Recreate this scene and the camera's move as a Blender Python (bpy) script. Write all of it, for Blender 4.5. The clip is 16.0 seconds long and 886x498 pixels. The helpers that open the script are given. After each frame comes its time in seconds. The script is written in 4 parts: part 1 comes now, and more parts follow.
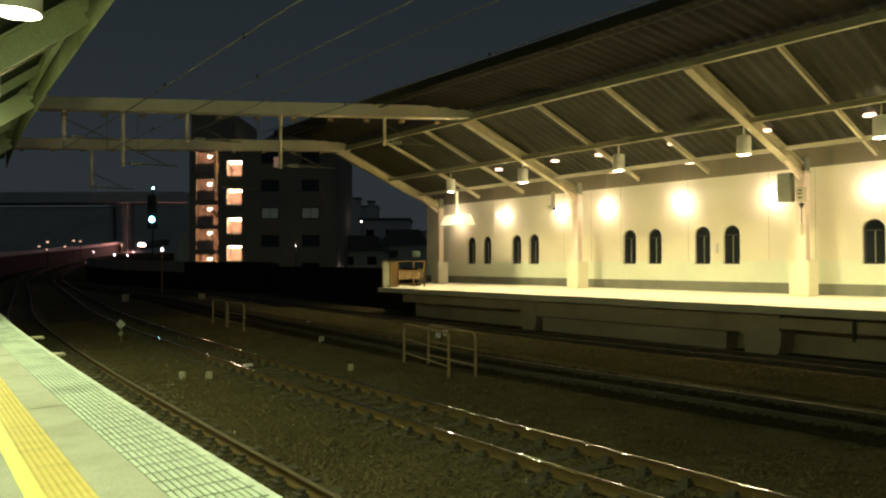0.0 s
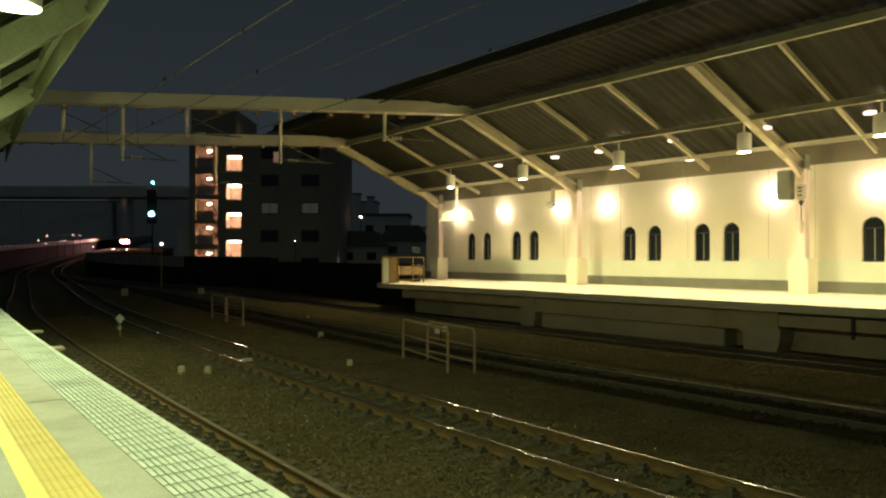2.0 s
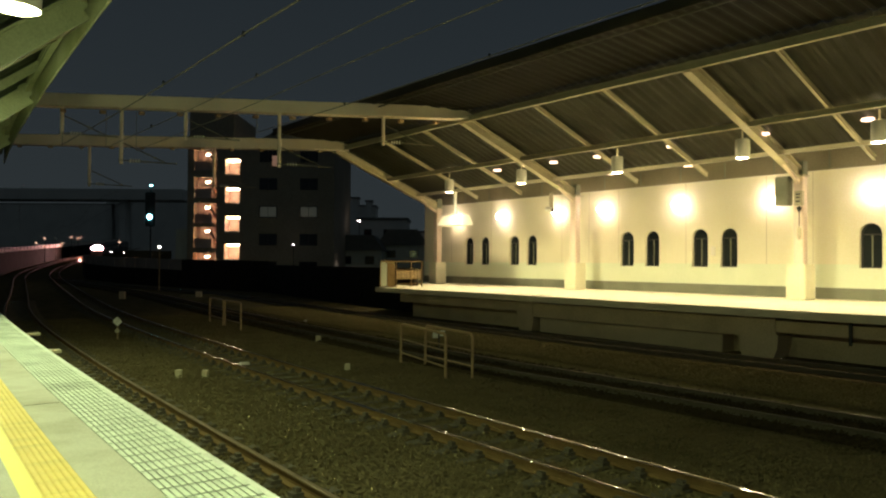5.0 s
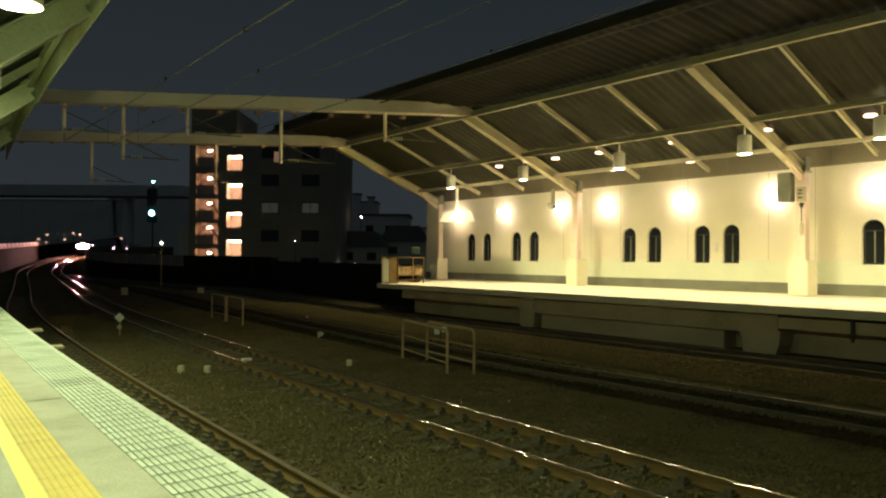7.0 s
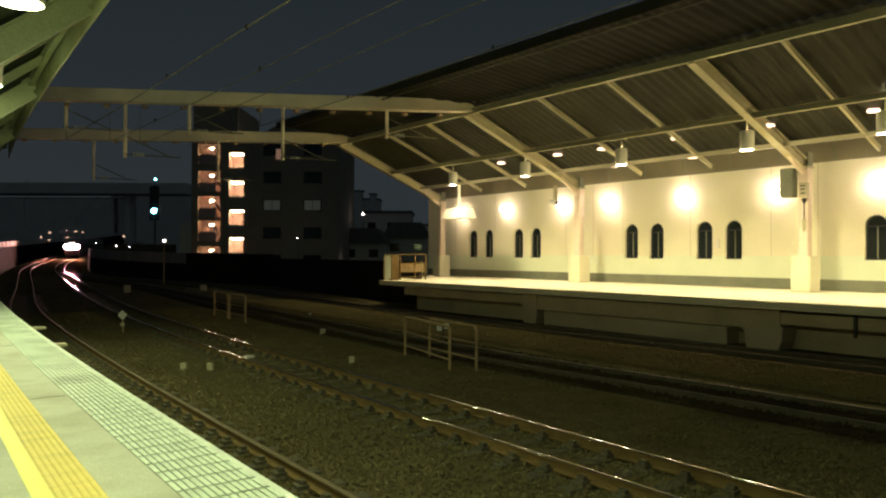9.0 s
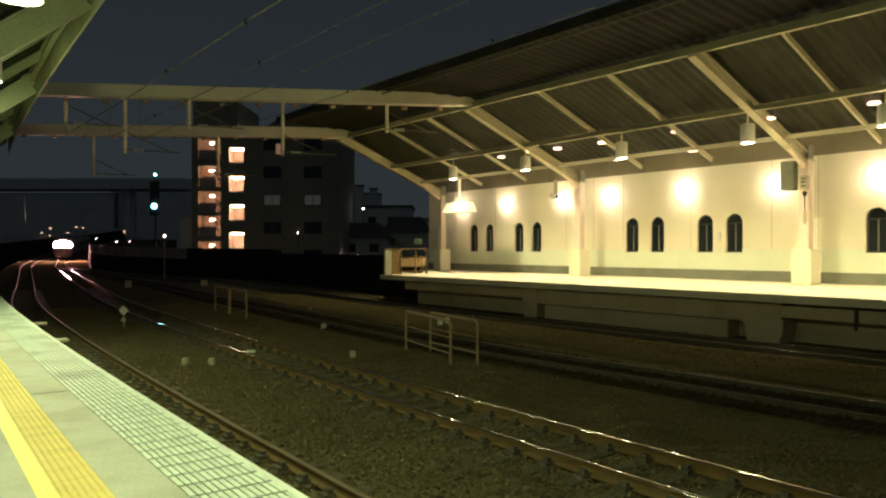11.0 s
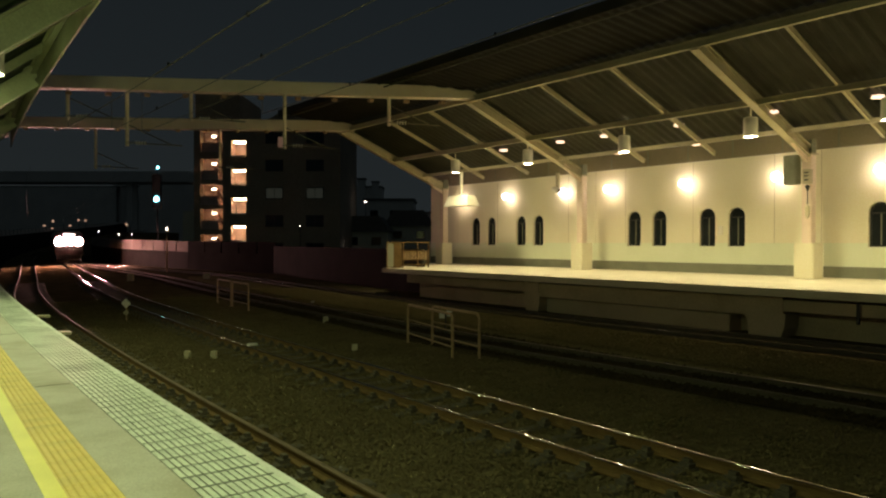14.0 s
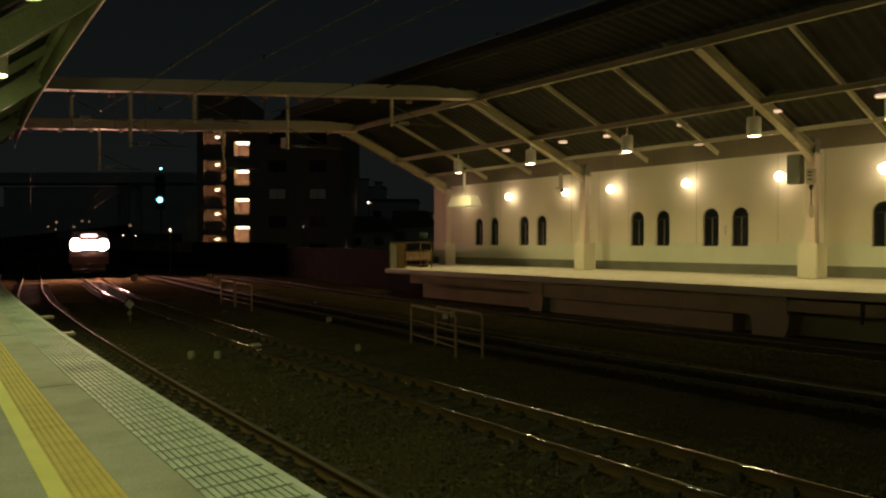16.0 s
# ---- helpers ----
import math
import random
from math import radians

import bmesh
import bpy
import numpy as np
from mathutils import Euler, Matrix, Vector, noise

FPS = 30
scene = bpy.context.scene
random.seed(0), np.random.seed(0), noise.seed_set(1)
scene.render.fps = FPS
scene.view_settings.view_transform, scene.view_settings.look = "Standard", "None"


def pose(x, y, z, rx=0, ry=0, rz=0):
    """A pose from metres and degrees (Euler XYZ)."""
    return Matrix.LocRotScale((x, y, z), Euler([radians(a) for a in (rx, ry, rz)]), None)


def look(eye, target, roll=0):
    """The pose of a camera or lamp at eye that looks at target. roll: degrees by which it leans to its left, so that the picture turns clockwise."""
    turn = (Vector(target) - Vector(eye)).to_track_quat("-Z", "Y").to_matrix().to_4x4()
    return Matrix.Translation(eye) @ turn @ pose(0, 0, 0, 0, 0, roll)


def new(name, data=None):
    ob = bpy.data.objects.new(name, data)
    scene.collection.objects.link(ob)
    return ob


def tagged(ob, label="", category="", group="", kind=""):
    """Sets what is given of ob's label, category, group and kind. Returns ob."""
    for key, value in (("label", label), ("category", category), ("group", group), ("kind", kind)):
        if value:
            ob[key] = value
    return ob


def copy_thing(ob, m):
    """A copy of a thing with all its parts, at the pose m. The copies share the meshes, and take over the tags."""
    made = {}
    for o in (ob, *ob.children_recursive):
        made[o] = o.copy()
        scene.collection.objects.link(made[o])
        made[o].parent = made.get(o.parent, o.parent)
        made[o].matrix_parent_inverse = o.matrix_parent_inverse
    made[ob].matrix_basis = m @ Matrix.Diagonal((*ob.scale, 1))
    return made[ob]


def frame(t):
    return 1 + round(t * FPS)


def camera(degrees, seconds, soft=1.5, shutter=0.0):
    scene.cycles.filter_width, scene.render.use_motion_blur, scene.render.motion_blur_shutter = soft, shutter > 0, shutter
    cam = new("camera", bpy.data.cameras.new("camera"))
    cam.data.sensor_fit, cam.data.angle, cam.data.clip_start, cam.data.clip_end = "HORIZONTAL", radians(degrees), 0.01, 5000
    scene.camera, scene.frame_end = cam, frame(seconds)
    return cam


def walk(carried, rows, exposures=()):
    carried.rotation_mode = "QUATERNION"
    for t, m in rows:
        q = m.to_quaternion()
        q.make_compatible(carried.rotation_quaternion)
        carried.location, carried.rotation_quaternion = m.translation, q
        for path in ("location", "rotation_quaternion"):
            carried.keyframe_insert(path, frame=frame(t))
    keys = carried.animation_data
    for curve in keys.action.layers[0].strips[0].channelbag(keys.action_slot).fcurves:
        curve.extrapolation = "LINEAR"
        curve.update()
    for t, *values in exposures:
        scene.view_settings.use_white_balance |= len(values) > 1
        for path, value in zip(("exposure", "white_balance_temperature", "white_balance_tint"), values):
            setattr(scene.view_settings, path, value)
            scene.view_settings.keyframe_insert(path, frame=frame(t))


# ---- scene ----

EYE = (0.0, 0.0, 1.5)


def aim(yaw, pitch, roll):
    """A pose at the eye: degrees to the right of the track, up, and roll."""
    return Matrix.Translation(EYE) @ pose(0, 0, 0, 0, 0, -yaw) @ pose(0, 0, 0, 90 + pitch) @ pose(0, 0, 0, 0, 0, roll)


cam = camera(62.19, 16.0, soft=2.2)
PATH = [
    (0, 37.473, 0.992, -0.201),
    (0.5, 37.592, 0.783, -0.041),
    (1, 37.567, 0.752, -0.053),
    (1.5, 37.500, 0.705, -0.000),
    (2, 37.508, 0.671, 0.068),
    (2.5, 37.461, 0.888, 0.150),
    (3, 37.387, 1.012, 0.222),
    (3.5, 37.511, 1.210, 0.403),
    (4, 37.600, 1.188, 0.334),
    (6.5, 37.586, 0.734, 0.360),
    (7, 37.509, 0.715, 0.352),
    (7.5, 37.467, 0.420, 0.376),
    (8, 37.400, 0.293, 0.338),
    (8.5, 37.449, 0.327, 0.424),
    (9, 37.341, 0.461, 0.189),
    (11.5, 37.275, -0.150, -0.003),
    (12, 37.141, -0.279, 0.109),
    (12.5, 37.134, -0.299, 0.280),
    (13, 37.060, -0.287, 0.009),
    (13.5, 37.116, -0.347, 0.066),
    (14, 37.146, -0.497, 0.070),
    (14.5, 37.113, -0.453, -0.046),
    (15, 37.043, -0.461, -0.059),
    (15.5, 36.997, -0.626, 0.135),
    (16, 36.913, -0.472, -0.035),
]
walk(cam, [(t, aim(a, b, c)) for t, a, b, c in PATH],
     exposures=[(0, 0.0, 6500, 10), (11.5, 0.0, 6500, 10), (12.5, 0.08, 6500, 10), (13.0, 0.06, 6500, 10), (13.5, -0.06, 6500, 10), (14.0, -0.8, 6750, 9), (14.5, -1.48, 7200, 8), (15.0, -1.7, 7500, 7), (15.5, -1.84, 7550, 6), (16.0, -1.92, 7550, 6)])

# ---- night sky and light ----
world = bpy.data.worlds.new("night_sky")
scene.world = world
world.use_nodes = True
wn = world.node_tree.nodes
wl = world.node_tree.links
sky_bg = wn["Background"]
coord = wn.new("ShaderNodeTexCoord")
sep = wn.new("ShaderNodeSeparateXYZ")
ramp = wn.new("ShaderNodeValToRGB")
wl.new(coord.outputs["Generated"], sep.inputs[0])
wl.new(sep.outputs["Z"], ramp.inputs[0])
ramp.color_ramp.elements[0].position, ramp.color_ramp.elements[0].color = 0.0, (0.026, 0.0325, 0.0355, 1)
ramp.color_ramp.elements[1].position, ramp.color_ramp.elements[1].color = 0.35, (0.0165, 0.0222, 0.0265, 1)
wl.new(ramp.outputs[0], sky_bg.inputs["Color"])
sky_bg.inputs["Strength"].default_value = 1.0

WARM = (1.0, 0.89, 0.51)
ROSY = (1.0, 0.71, 0.48)
PALE = (0.83, 1.0, 0.50)


def lamp(name, kind, at, power, colour, size=0.2, target=None, spot=None, blend=0.6):
    data = bpy.data.lights.new(name, kind)
    data.energy, data.color = power, colour
    if kind == "AREA":
        data.shape, data.size = "DISK", size
    else:
        data.shadow_soft_size = size
    if spot:
        data.spot_size, data.spot_blend = radians(spot), blend
    ob = new(name, data)
    ob.matrix_world = look(at, target) if target else Matrix.Translation(at)
    return ob


# ---- materials ----
def mat(name, colour, rough=0.7, metal=0.0, second=None, scale=3.0, fine=40.0, bump=0.15, wear=0.5, emit=None, power=0.0, spec=0.5, spread=0.12):
    m = bpy.data.materials.new(name)
    m.use_nodes = True
    n, l = m.node_tree.nodes, m.node_tree.links
    b = n["Principled BSDF"]
    b.inputs["Roughness"].default_value, b.inputs["Metallic"].default_value = rough, metal
    b.inputs["Specular IOR Level"].default_value = spec
    if emit:
        b.inputs["Base Color"].default_value = (*colour, 1)
        b.inputs["Emission Color"].default_value = (*emit, 1)
        b.inputs["Emission Strength"].default_value = power
        return m
    tc = n.new("ShaderNodeTexCoord")
    big, small = n.new("ShaderNodeTexNoise"), n.new("ShaderNodeTexNoise")
    big.inputs["Scale"].default_value, big.inputs["Detail"].default_value = scale, 6
    small.inputs["Scale"].default_value, small.inputs["Detail"].default_value = fine, 4
    info = n.new("ShaderNodeObjectInfo")
    shift = n.new("ShaderNodeVectorMath")
    shift.operation = "ADD"
    l.new(tc.outputs["Object"], shift.inputs[0])
    l.new(info.outputs["Random"], shift.inputs[1])
    l.new(shift.outputs[0], big.inputs["Vector"])
    l.new(shift.outputs[0], small.inputs["Vector"])
    mix, mix2 = n.new("ShaderNodeMixRGB"), n.new("ShaderNodeMixRGB")
    second = second or tuple(c * 0.55 for c in colour)
    mix.inputs["Color1"].default_value, mix.inputs["Color2"].default_value = (*colour, 1), (*second, 1)
    r = n.new("ShaderNodeValToRGB")
    r.color_ramp.elements[0].position, r.color_ramp.elements[1].position = 0.42, 0.72
    l.new(big.outputs["Fac"], r.inputs[0])
    mm = n.new("ShaderNodeMath")
    mm.operation, mm.inputs[1].default_value = "MULTIPLY", wear
    l.new(r.outputs[0], mm.inputs[0])
    l.new(mm.outputs[0], mix.inputs["Fac"])
    mix2.blend_type, mix2.inputs["Fac"].default_value = "OVERLAY", 0.35
    l.new(mix.outputs[0], mix2.inputs["Color1"])
    l.new(small.outputs["Fac"], mix2.inputs["Color2"])
    l.new(mix2.outputs[0], b.inputs["Base Color"])
    rr = n.new("ShaderNodeMapRange")
    rr.inputs["To Min"].default_value, rr.inputs["To Max"].default_value = max(0.02, rough - spread), min(1, rough + spread)
    l.new(big.outputs["Fac"], rr.inputs["Value"])
    l.new(rr.outputs[0], b.inputs["Roughness"])
    if bump:
        bp = n.new("ShaderNodeBump")
        bp.inputs["Strength"].default_value, bp.inputs["Distance"].default_value = bump, 0.02
        l.new(small.outputs["Fac"], bp.inputs["Height"])
        l.new(bp.outputs[0], b.inputs["Normal"])
    return m


def glass(name, colour=(0.02, 0.025, 0.025), rough=0.08):
    m = bpy.data.materials.new(name)
    m.use_nodes = True
    b = m.node_tree.nodes["Principled BSDF"]
    b.inputs["Base Color"].default_value, b.inputs["Roughness"].default_value = (*colour, 1), rough
    b.inputs["IOR"].default_value = 1.5
    return m


CONCRETE = mat("platform_concrete", (0.47, 0.45, 0.37), 0.72, second=(0.33, 0.285, 0.20), scale=1.6, fine=60, wear=0.85)
FARFLOOR = mat("worn_warm_concrete", (0.70, 0.64, 0.46), 0.6, second=(0.54, 0.48, 0.34), scale=0.9, fine=40)
CONC_DARK = mat("weathered_concrete", (0.54, 0.45, 0.31), 0.85, second=(0.30, 0.245, 0.16), scale=0.7, fine=25, bump=0.3, spec=0.08)
YELLOW = mat("yellow_line_paint", (0.84, 0.74, 0.14), 0.5, second=(0.7, 0.62, 0.16), scale=3, fine=70, bump=0.1)
TACTILE = mat("yellow_tactile_block", (0.70, 0.52, 0.13), 0.6, second=(0.46, 0.36, 0.13), scale=2.5, fine=60, bump=0.15)
# strong second tone paints the patchy sheen across the bars
BAR = mat("pale_antislip_tile", (0.69, 0.73, 0.61), 0.5, second=(0.36, 0.39, 0.31), scale=1.3, fine=50, bump=0.15, wear=0.9)
JOINT = mat("dark_joint", (0.045, 0.05, 0.038), 0.9)
EDGE = mat("white_edge_nosing", (0.72, 0.72, 0.64), 0.6, scale=4, fine=50)
BALLAST = mat("ballast_bed", (0.12, 0.097, 0.05), 0.95, second=(0.055, 0.049, 0.022), scale=1.5, fine=18, bump=1.0, wear=0.8, spec=0.0)
STONE = mat("ballast_stone", (0.14, 0.112, 0.056), 0.9, second=(0.105, 0.082, 0.04), scale=0.8, fine=14, bump=0.4, wear=0.9, spec=0.0)
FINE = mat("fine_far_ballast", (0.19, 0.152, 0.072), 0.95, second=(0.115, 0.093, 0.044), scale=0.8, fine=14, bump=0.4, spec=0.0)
RUST = mat("rusty_rail_side", (0.145, 0.092, 0.036), 0.8, metal=0.1, second=(0.075, 0.048, 0.02), scale=4, fine=60, spec=0.08)
SHINE = mat("polished_rail_head", (0.62, 0.58, 0.52), 0.05, metal=1.0, second=(0.5, 0.42, 0.32), scale=5, fine=50, bump=0.0, spread=0.025)
SLEEPER = mat("dark_sleeper", (0.10, 0.085, 0.06), 0.85, second=(0.05, 0.045, 0.03), scale=3, fine=30, bump=0.4, spec=0.08)
WALL = mat("cream_wall_paint", (0.80, 0.76, 0.56), 0.6, second=(0.72, 0.68, 0.48), scale=0.5, fine=18, bump=0.04, wear=0.6)
DADO = mat("pale_dado_panel", (0.74, 0.79, 0.59), 0.55, second=(0.65, 0.71, 0.51), scale=0.8, fine=25, bump=0.04)
SKIRT = mat("grey_green_skirting", (0.22, 0.23, 0.16), 0.6, scale=1, fine=30, bump=0.05)
STEEL = mat("buff_painted_steel", (0.50, 0.44, 0.29), 0.5, second=(0.36, 0.31, 0.19), scale=1.5, fine=30, bump=0.05)
STEEL_PINK = mat("beige_column_paint", (0.78, 0.64, 0.52), 0.5, second=(0.66, 0.52, 0.40), scale=1.2, fine=30, bump=0.05)
BEAMM = mat("beige_gantry_paint", (0.86, 0.74, 0.56), 0.55, second=(0.66, 0.54, 0.40), scale=0.8, fine=20, bump=0.08)
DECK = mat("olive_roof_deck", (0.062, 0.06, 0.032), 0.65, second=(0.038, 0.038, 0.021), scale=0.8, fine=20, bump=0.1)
HEADBAND = mat("olive_band_paint", (0.24, 0.21, 0.13), 0.6, second=(0.16, 0.14, 0.085), scale=0.7, fine=20, bump=0.05)
# eaves shade is put into this colour, darker than the olive deck
EAVES = mat("shade_toned_eaves_sheet", (0.036, 0.032, 0.02), 0.7, second=(0.022, 0.019, 0.012), scale=0.8, fine=20, bump=0.1, spec=0.2)
ROOF = mat("dark_roof_sheet", (0.17, 0.17, 0.15), 0.6, scale=1, fine=20)
# green deck kept much darker than NEARST to carry the shade above the rafters
NEARDECK = mat("shade_toned_green_deck", (0.07, 0.095, 0.05), 0.6, second=(0.045, 0.06, 0.032), scale=1.2, fine=25, bump=0.08)
DARKBED = mat("dark_brown_ballast", (0.055, 0.042, 0.022), 0.95, second=(0.032, 0.025, 0.014), scale=1.2, fine=16, bump=0.8, wear=0.8, spec=0.0)
NEARST = mat("green_grey_canopy_steel", (0.31, 0.32, 0.19), 0.5, second=(0.20, 0.215, 0.12), scale=1.5, fine=30, bump=0.05)
CANM = mat("white_lamp_housing", (0.75, 0.72, 0.62), 0.4, scale=3, fine=30, bump=0.02, wear=0.3)
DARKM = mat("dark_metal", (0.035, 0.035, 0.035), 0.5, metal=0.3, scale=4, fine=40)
WIRE = mat("weathered_wire", (0.22, 0.19, 0.14), 0.6, metal=0.15)
GLASS = glass("dark_window_glass")
FRAME = mat("black_window_frame", (0.03, 0.028, 0.025), 0.5)
GALV = mat("galvanised_tube", (0.42, 0.29, 0.15), 0.5, metal=0.3, scale=5, fine=50)
GLOW_W = mat("warm_lamp_glow", (1, 1, 1), emit=(1.0, 0.90, 0.66), power=45)
GLOW_N = mat("pale_lamp_glow", (1, 1, 1), emit=(0.95, 1.0, 0.72), power=26)
GLOW_WALL = mat("wall_lamp_glow", (1, 1, 1), emit=(1.0, 0.80, 0.66), power=42)
BLDG = mat("brown_tile_facade", (0.36, 0.31, 0.22), 0.8, second=(0.28, 0.24, 0.17), scale=0.3, fine=6)
BLDG_PALE = mat("pale_render_facade", (0.74, 0.75, 0.60), 0.8, second=(0.62, 0.63, 0.5), scale=0.3, fine=6)
STAIR = mat("stair_render", (0.58, 0.45, 0.38), 0.8, scale=0.5, fine=8)
FARM = mat("far_grey_building", (0.80, 0.80, 0.74), 0.9, second=(0.6, 0.6, 0.56), scale=0.1, fine=2, bump=0)
BARRIER = mat("noise_barrier_panel", (0.80, 0.74, 0.68), 0.8, second=(0.68, 0.62, 0.56), scale=0.5, fine=10)
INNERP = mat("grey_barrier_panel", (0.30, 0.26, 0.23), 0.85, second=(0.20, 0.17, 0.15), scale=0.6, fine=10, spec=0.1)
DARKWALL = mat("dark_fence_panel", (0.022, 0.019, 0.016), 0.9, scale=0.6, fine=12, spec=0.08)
SOIL = mat("dark_ground", (0.05, 0.045, 0.035), 0.95, scale=0.2, fine=4, spec=0.08)
WHITE = mat("white_sign_paint", (0.75, 0.72, 0.62), 0.5, scale=8, fine=60)
GREEN = mat("signal_glow", (0.1, 0.4, 0.5), emit=(0.22, 0.85, 1.0), power=30)
COOL = mat("street_lamp_glow", (1, 1, 1), emit=(1.0, 0.85, 0.8), power=18)
STAIRLIGHT = mat("stair_lamp_glow", (1, 1, 1), emit=(1.0, 0.78, 0.52), power=22)
WINLIT = mat("curtained_window_glow", (0.5, 0.4, 0.3), emit=(1.0, 0.6, 0.42), power=1.3)
WINDIM = mat("dim_window_glow", (0.3, 0.3, 0.25), emit=(0.85, 0.9, 0.7), power=0.025)
WINWARM = mat("warm_window_glow", (0.5, 0.4, 0.3), emit=(1.0, 0.55, 0.36), power=0.16)
SPOTGLOW = mat("small_ceiling_lamp_glow", (1, 1, 1), emit=(1.0, 0.66, 0.5), power=3.2)
RUSTHEAD = mat("dull_rail_head", (0.16, 0.11, 0.06), 0.62, metal=0.15, second=(0.10, 0.065, 0.035), scale=4, fine=50, bump=0.05)
HEAD = mat("headlamp_glow", (1, 1, 1), emit=(1.0, 0.48, 0.44), power=1100)
SHADE = mat("lit_lamp_shade", (0.5, 0.46, 0.34), emit=(1.0, 0.88, 0.62), power=0.3)
DEST = mat("destination_display_glow", (1, 1, 1), emit=(1.0, 0.78, 0.78), power=7)
TRAIN = mat("train_body_paint", (0.06, 0.055, 0.055), 0.5, metal=0.0, scale=0.6, fine=10, bump=0.02)
TRAINB = mat("train_dark_band", (0.022, 0.01, 0.012), 0.35, scale=1, fine=10, bump=0.02)


# ---- mesh helpers ----
def box(bm, x0, x1, y0, y1, z0, z1, mi=0):
    v = [bm.verts.new(p) for p in ((x0, y0, z0), (x1, y0, z0), (x1, y1, z0), (x0, y1, z0), (x0, y0, z1), (x1, y0, z1), (x1, y1, z1), (x0, y1, z1))]
    for q in ((3, 2, 1, 0), (4, 5, 6, 7), (0, 1, 5, 4), (1, 2, 6, 5), (2, 3, 7, 6), (3, 0, 4, 7)):
        bm.faces.new([v[i] for i in q]).material_index = mi
    return v


def prism(bm, profile, a, b, up=(0, 0, 1)):
    """A bar with a closed profile of (side, up) pairs, from a to b."""
    a, b = Vector(a), Vector(b)
    w = (b - a).normalized()
    s = w.cross(Vector(up)).normalized()
    u = s.cross(w)
    ra = [bm.verts.new(a + s * p + u * q) for p, q in profile]
    rb = [bm.verts.new(b + s * p + u * q) for p, q in profile]
    n = len(profile)
    for i in range(n):
        bm.faces.new((ra[i], ra[(i + 1) % n], rb[(i + 1) % n], rb[i]))
    bm.faces.new(ra[::-1])
    bm.faces.new(rb)


def rect(w, h):
    return [(-w / 2, -h / 2), (w / 2, -h / 2), (w / 2, h / 2), (-w / 2, h / 2)]


def hbeam(w, h, t=0.02, f=0.03):
    """An H profile, closed."""
    a, b, c, d = w / 2, h / 2, t / 2, h / 2 - f
    return [(-a, -b), (a, -b), (a, -d), (c, -d), (c, d), (a, d), (a, b), (-a, b), (-a, d), (-c, d), (-c, -d), (-a, -d)]


def ring(r, n=12):
    return [(r * math.cos(2 * math.pi * i / n), r * math.sin(2 * math.pi * i / n)) for i in range(n)]


def lathe(bm, profile, at=(0, 0, 0), n=24, cap=True):
    """Turns (radius, z) pairs round the upright axis at a place."""
    rows = []
    for r, z in profile:
        rows.append([bm.verts.new((at[0] + r * math.cos(2 * math.pi * i / n), at[1] + r * math.sin(2 * math.pi * i / n), at[2] + z)) for i in range(n)])
    for a, b in zip(rows, rows[1:]):
        for i in range(n):
            bm.faces.new((a[i], a[(i + 1) % n], b[(i + 1) % n], b[i]))
    if cap:
        bm.faces.new(rows[0][::-1])
        bm.faces.new(rows[-1])


def mesh_of(name, bm, *mats, smooth=False):
    me = bpy.data.meshes.new(name)
    bmesh.ops.recalc_face_normals(bm, faces=bm.faces)
    bm.to_mesh(me)
    bm.free()
    for m in mats:
        me.materials.append(m)
    if smooth:
        for p in me.polygons:
            p.use_smooth = True
    return me


def part(name, bm, material, parent, label="", smooth=False, bevel=0.0):
    if bevel:
        bmesh.ops.bevel(bm, geom=bm.edges[:], offset=bevel, segments=2, affect="EDGES", clamp_overlap=True)
    ob = new(name, mesh_of(name, bm, material, smooth=smooth))
    ob.parent = parent
    if label:
        tagged(ob, label)
    return ob


def thing(name, label, category, group="", kind="", m=None):
    ob = tagged(new(name), label, category, group, kind)
    ob.empty_display_size = 0.2
    if m:
        ob.matrix_basis = m
    return ob


def solid(name, bm, material, label, category, group="", kind="", bevel=0.0, m=None, smooth=False):
    if bevel:
        bmesh.ops.bevel(bm, geom=bm.edges[:], offset=bevel, segments=2, affect="EDGES", clamp_overlap=True)
    ob = tagged(new(name, mesh_of(name, bm, material, smooth=smooth)), label, category, group, kind)
    if m:
        ob.matrix_basis = m
    return ob


def joined(name, verts, faces, material):
    me = bpy.data.meshes.new(name)
    me.from_pydata(verts, [], faces)
    me.materials.append(material)
    return new(name, me)


# ---- the line of the tracks: how far they swing to the right, and climb, along y ----
SWING_Y = [-60, -20, 5, 15, 23, 35, 44, 53, 62, 75, 88, 102.5, 135, 171, 196, 245.5, 320, 420]
SWING_X = [0, 0, 0, 0.28, 0.66, 1.52, 2.5, 3.74, 5.0, 6.75, 8.5, 10.5, 16.5, 25.2, 32.2, 49.4, 80, 130]


def hermite(xs, ys, x):
    i = max(0, min(len(xs) - 2, int(np.searchsorted(xs, x)) - 1))
    h = xs[i + 1] - xs[i]

    def slope(k):
        if k == 0 or k == len(xs) - 1:
            return (ys[min(k + 1, len(xs) - 1)] - ys[max(k - 1, 0)]) / (xs[min(k + 1, len(xs) - 1)] - xs[max(k - 1, 0)])
        a, b = (ys[k] - ys[k - 1]) / (xs[k] - xs[k - 1]), (ys[k + 1] - ys[k]) / (xs[k + 1] - xs[k])
        ha, hb = xs[k] - xs[k - 1], xs[k + 1] - xs[k]
        return (a * hb + b * ha) / (ha + hb)
    u = (x - xs[i]) / h
    return ((1 + 2 * u) * (1 - u) ** 2 * ys[i] + u * (1 - u) ** 2 * h * slope(i) + u * u * (3 - 2 * u) * ys[i + 1] + u * u * (u - 1) * h * slope(i + 1))


def swing(y):
    return hermite(SWING_Y, SWING_X, y)


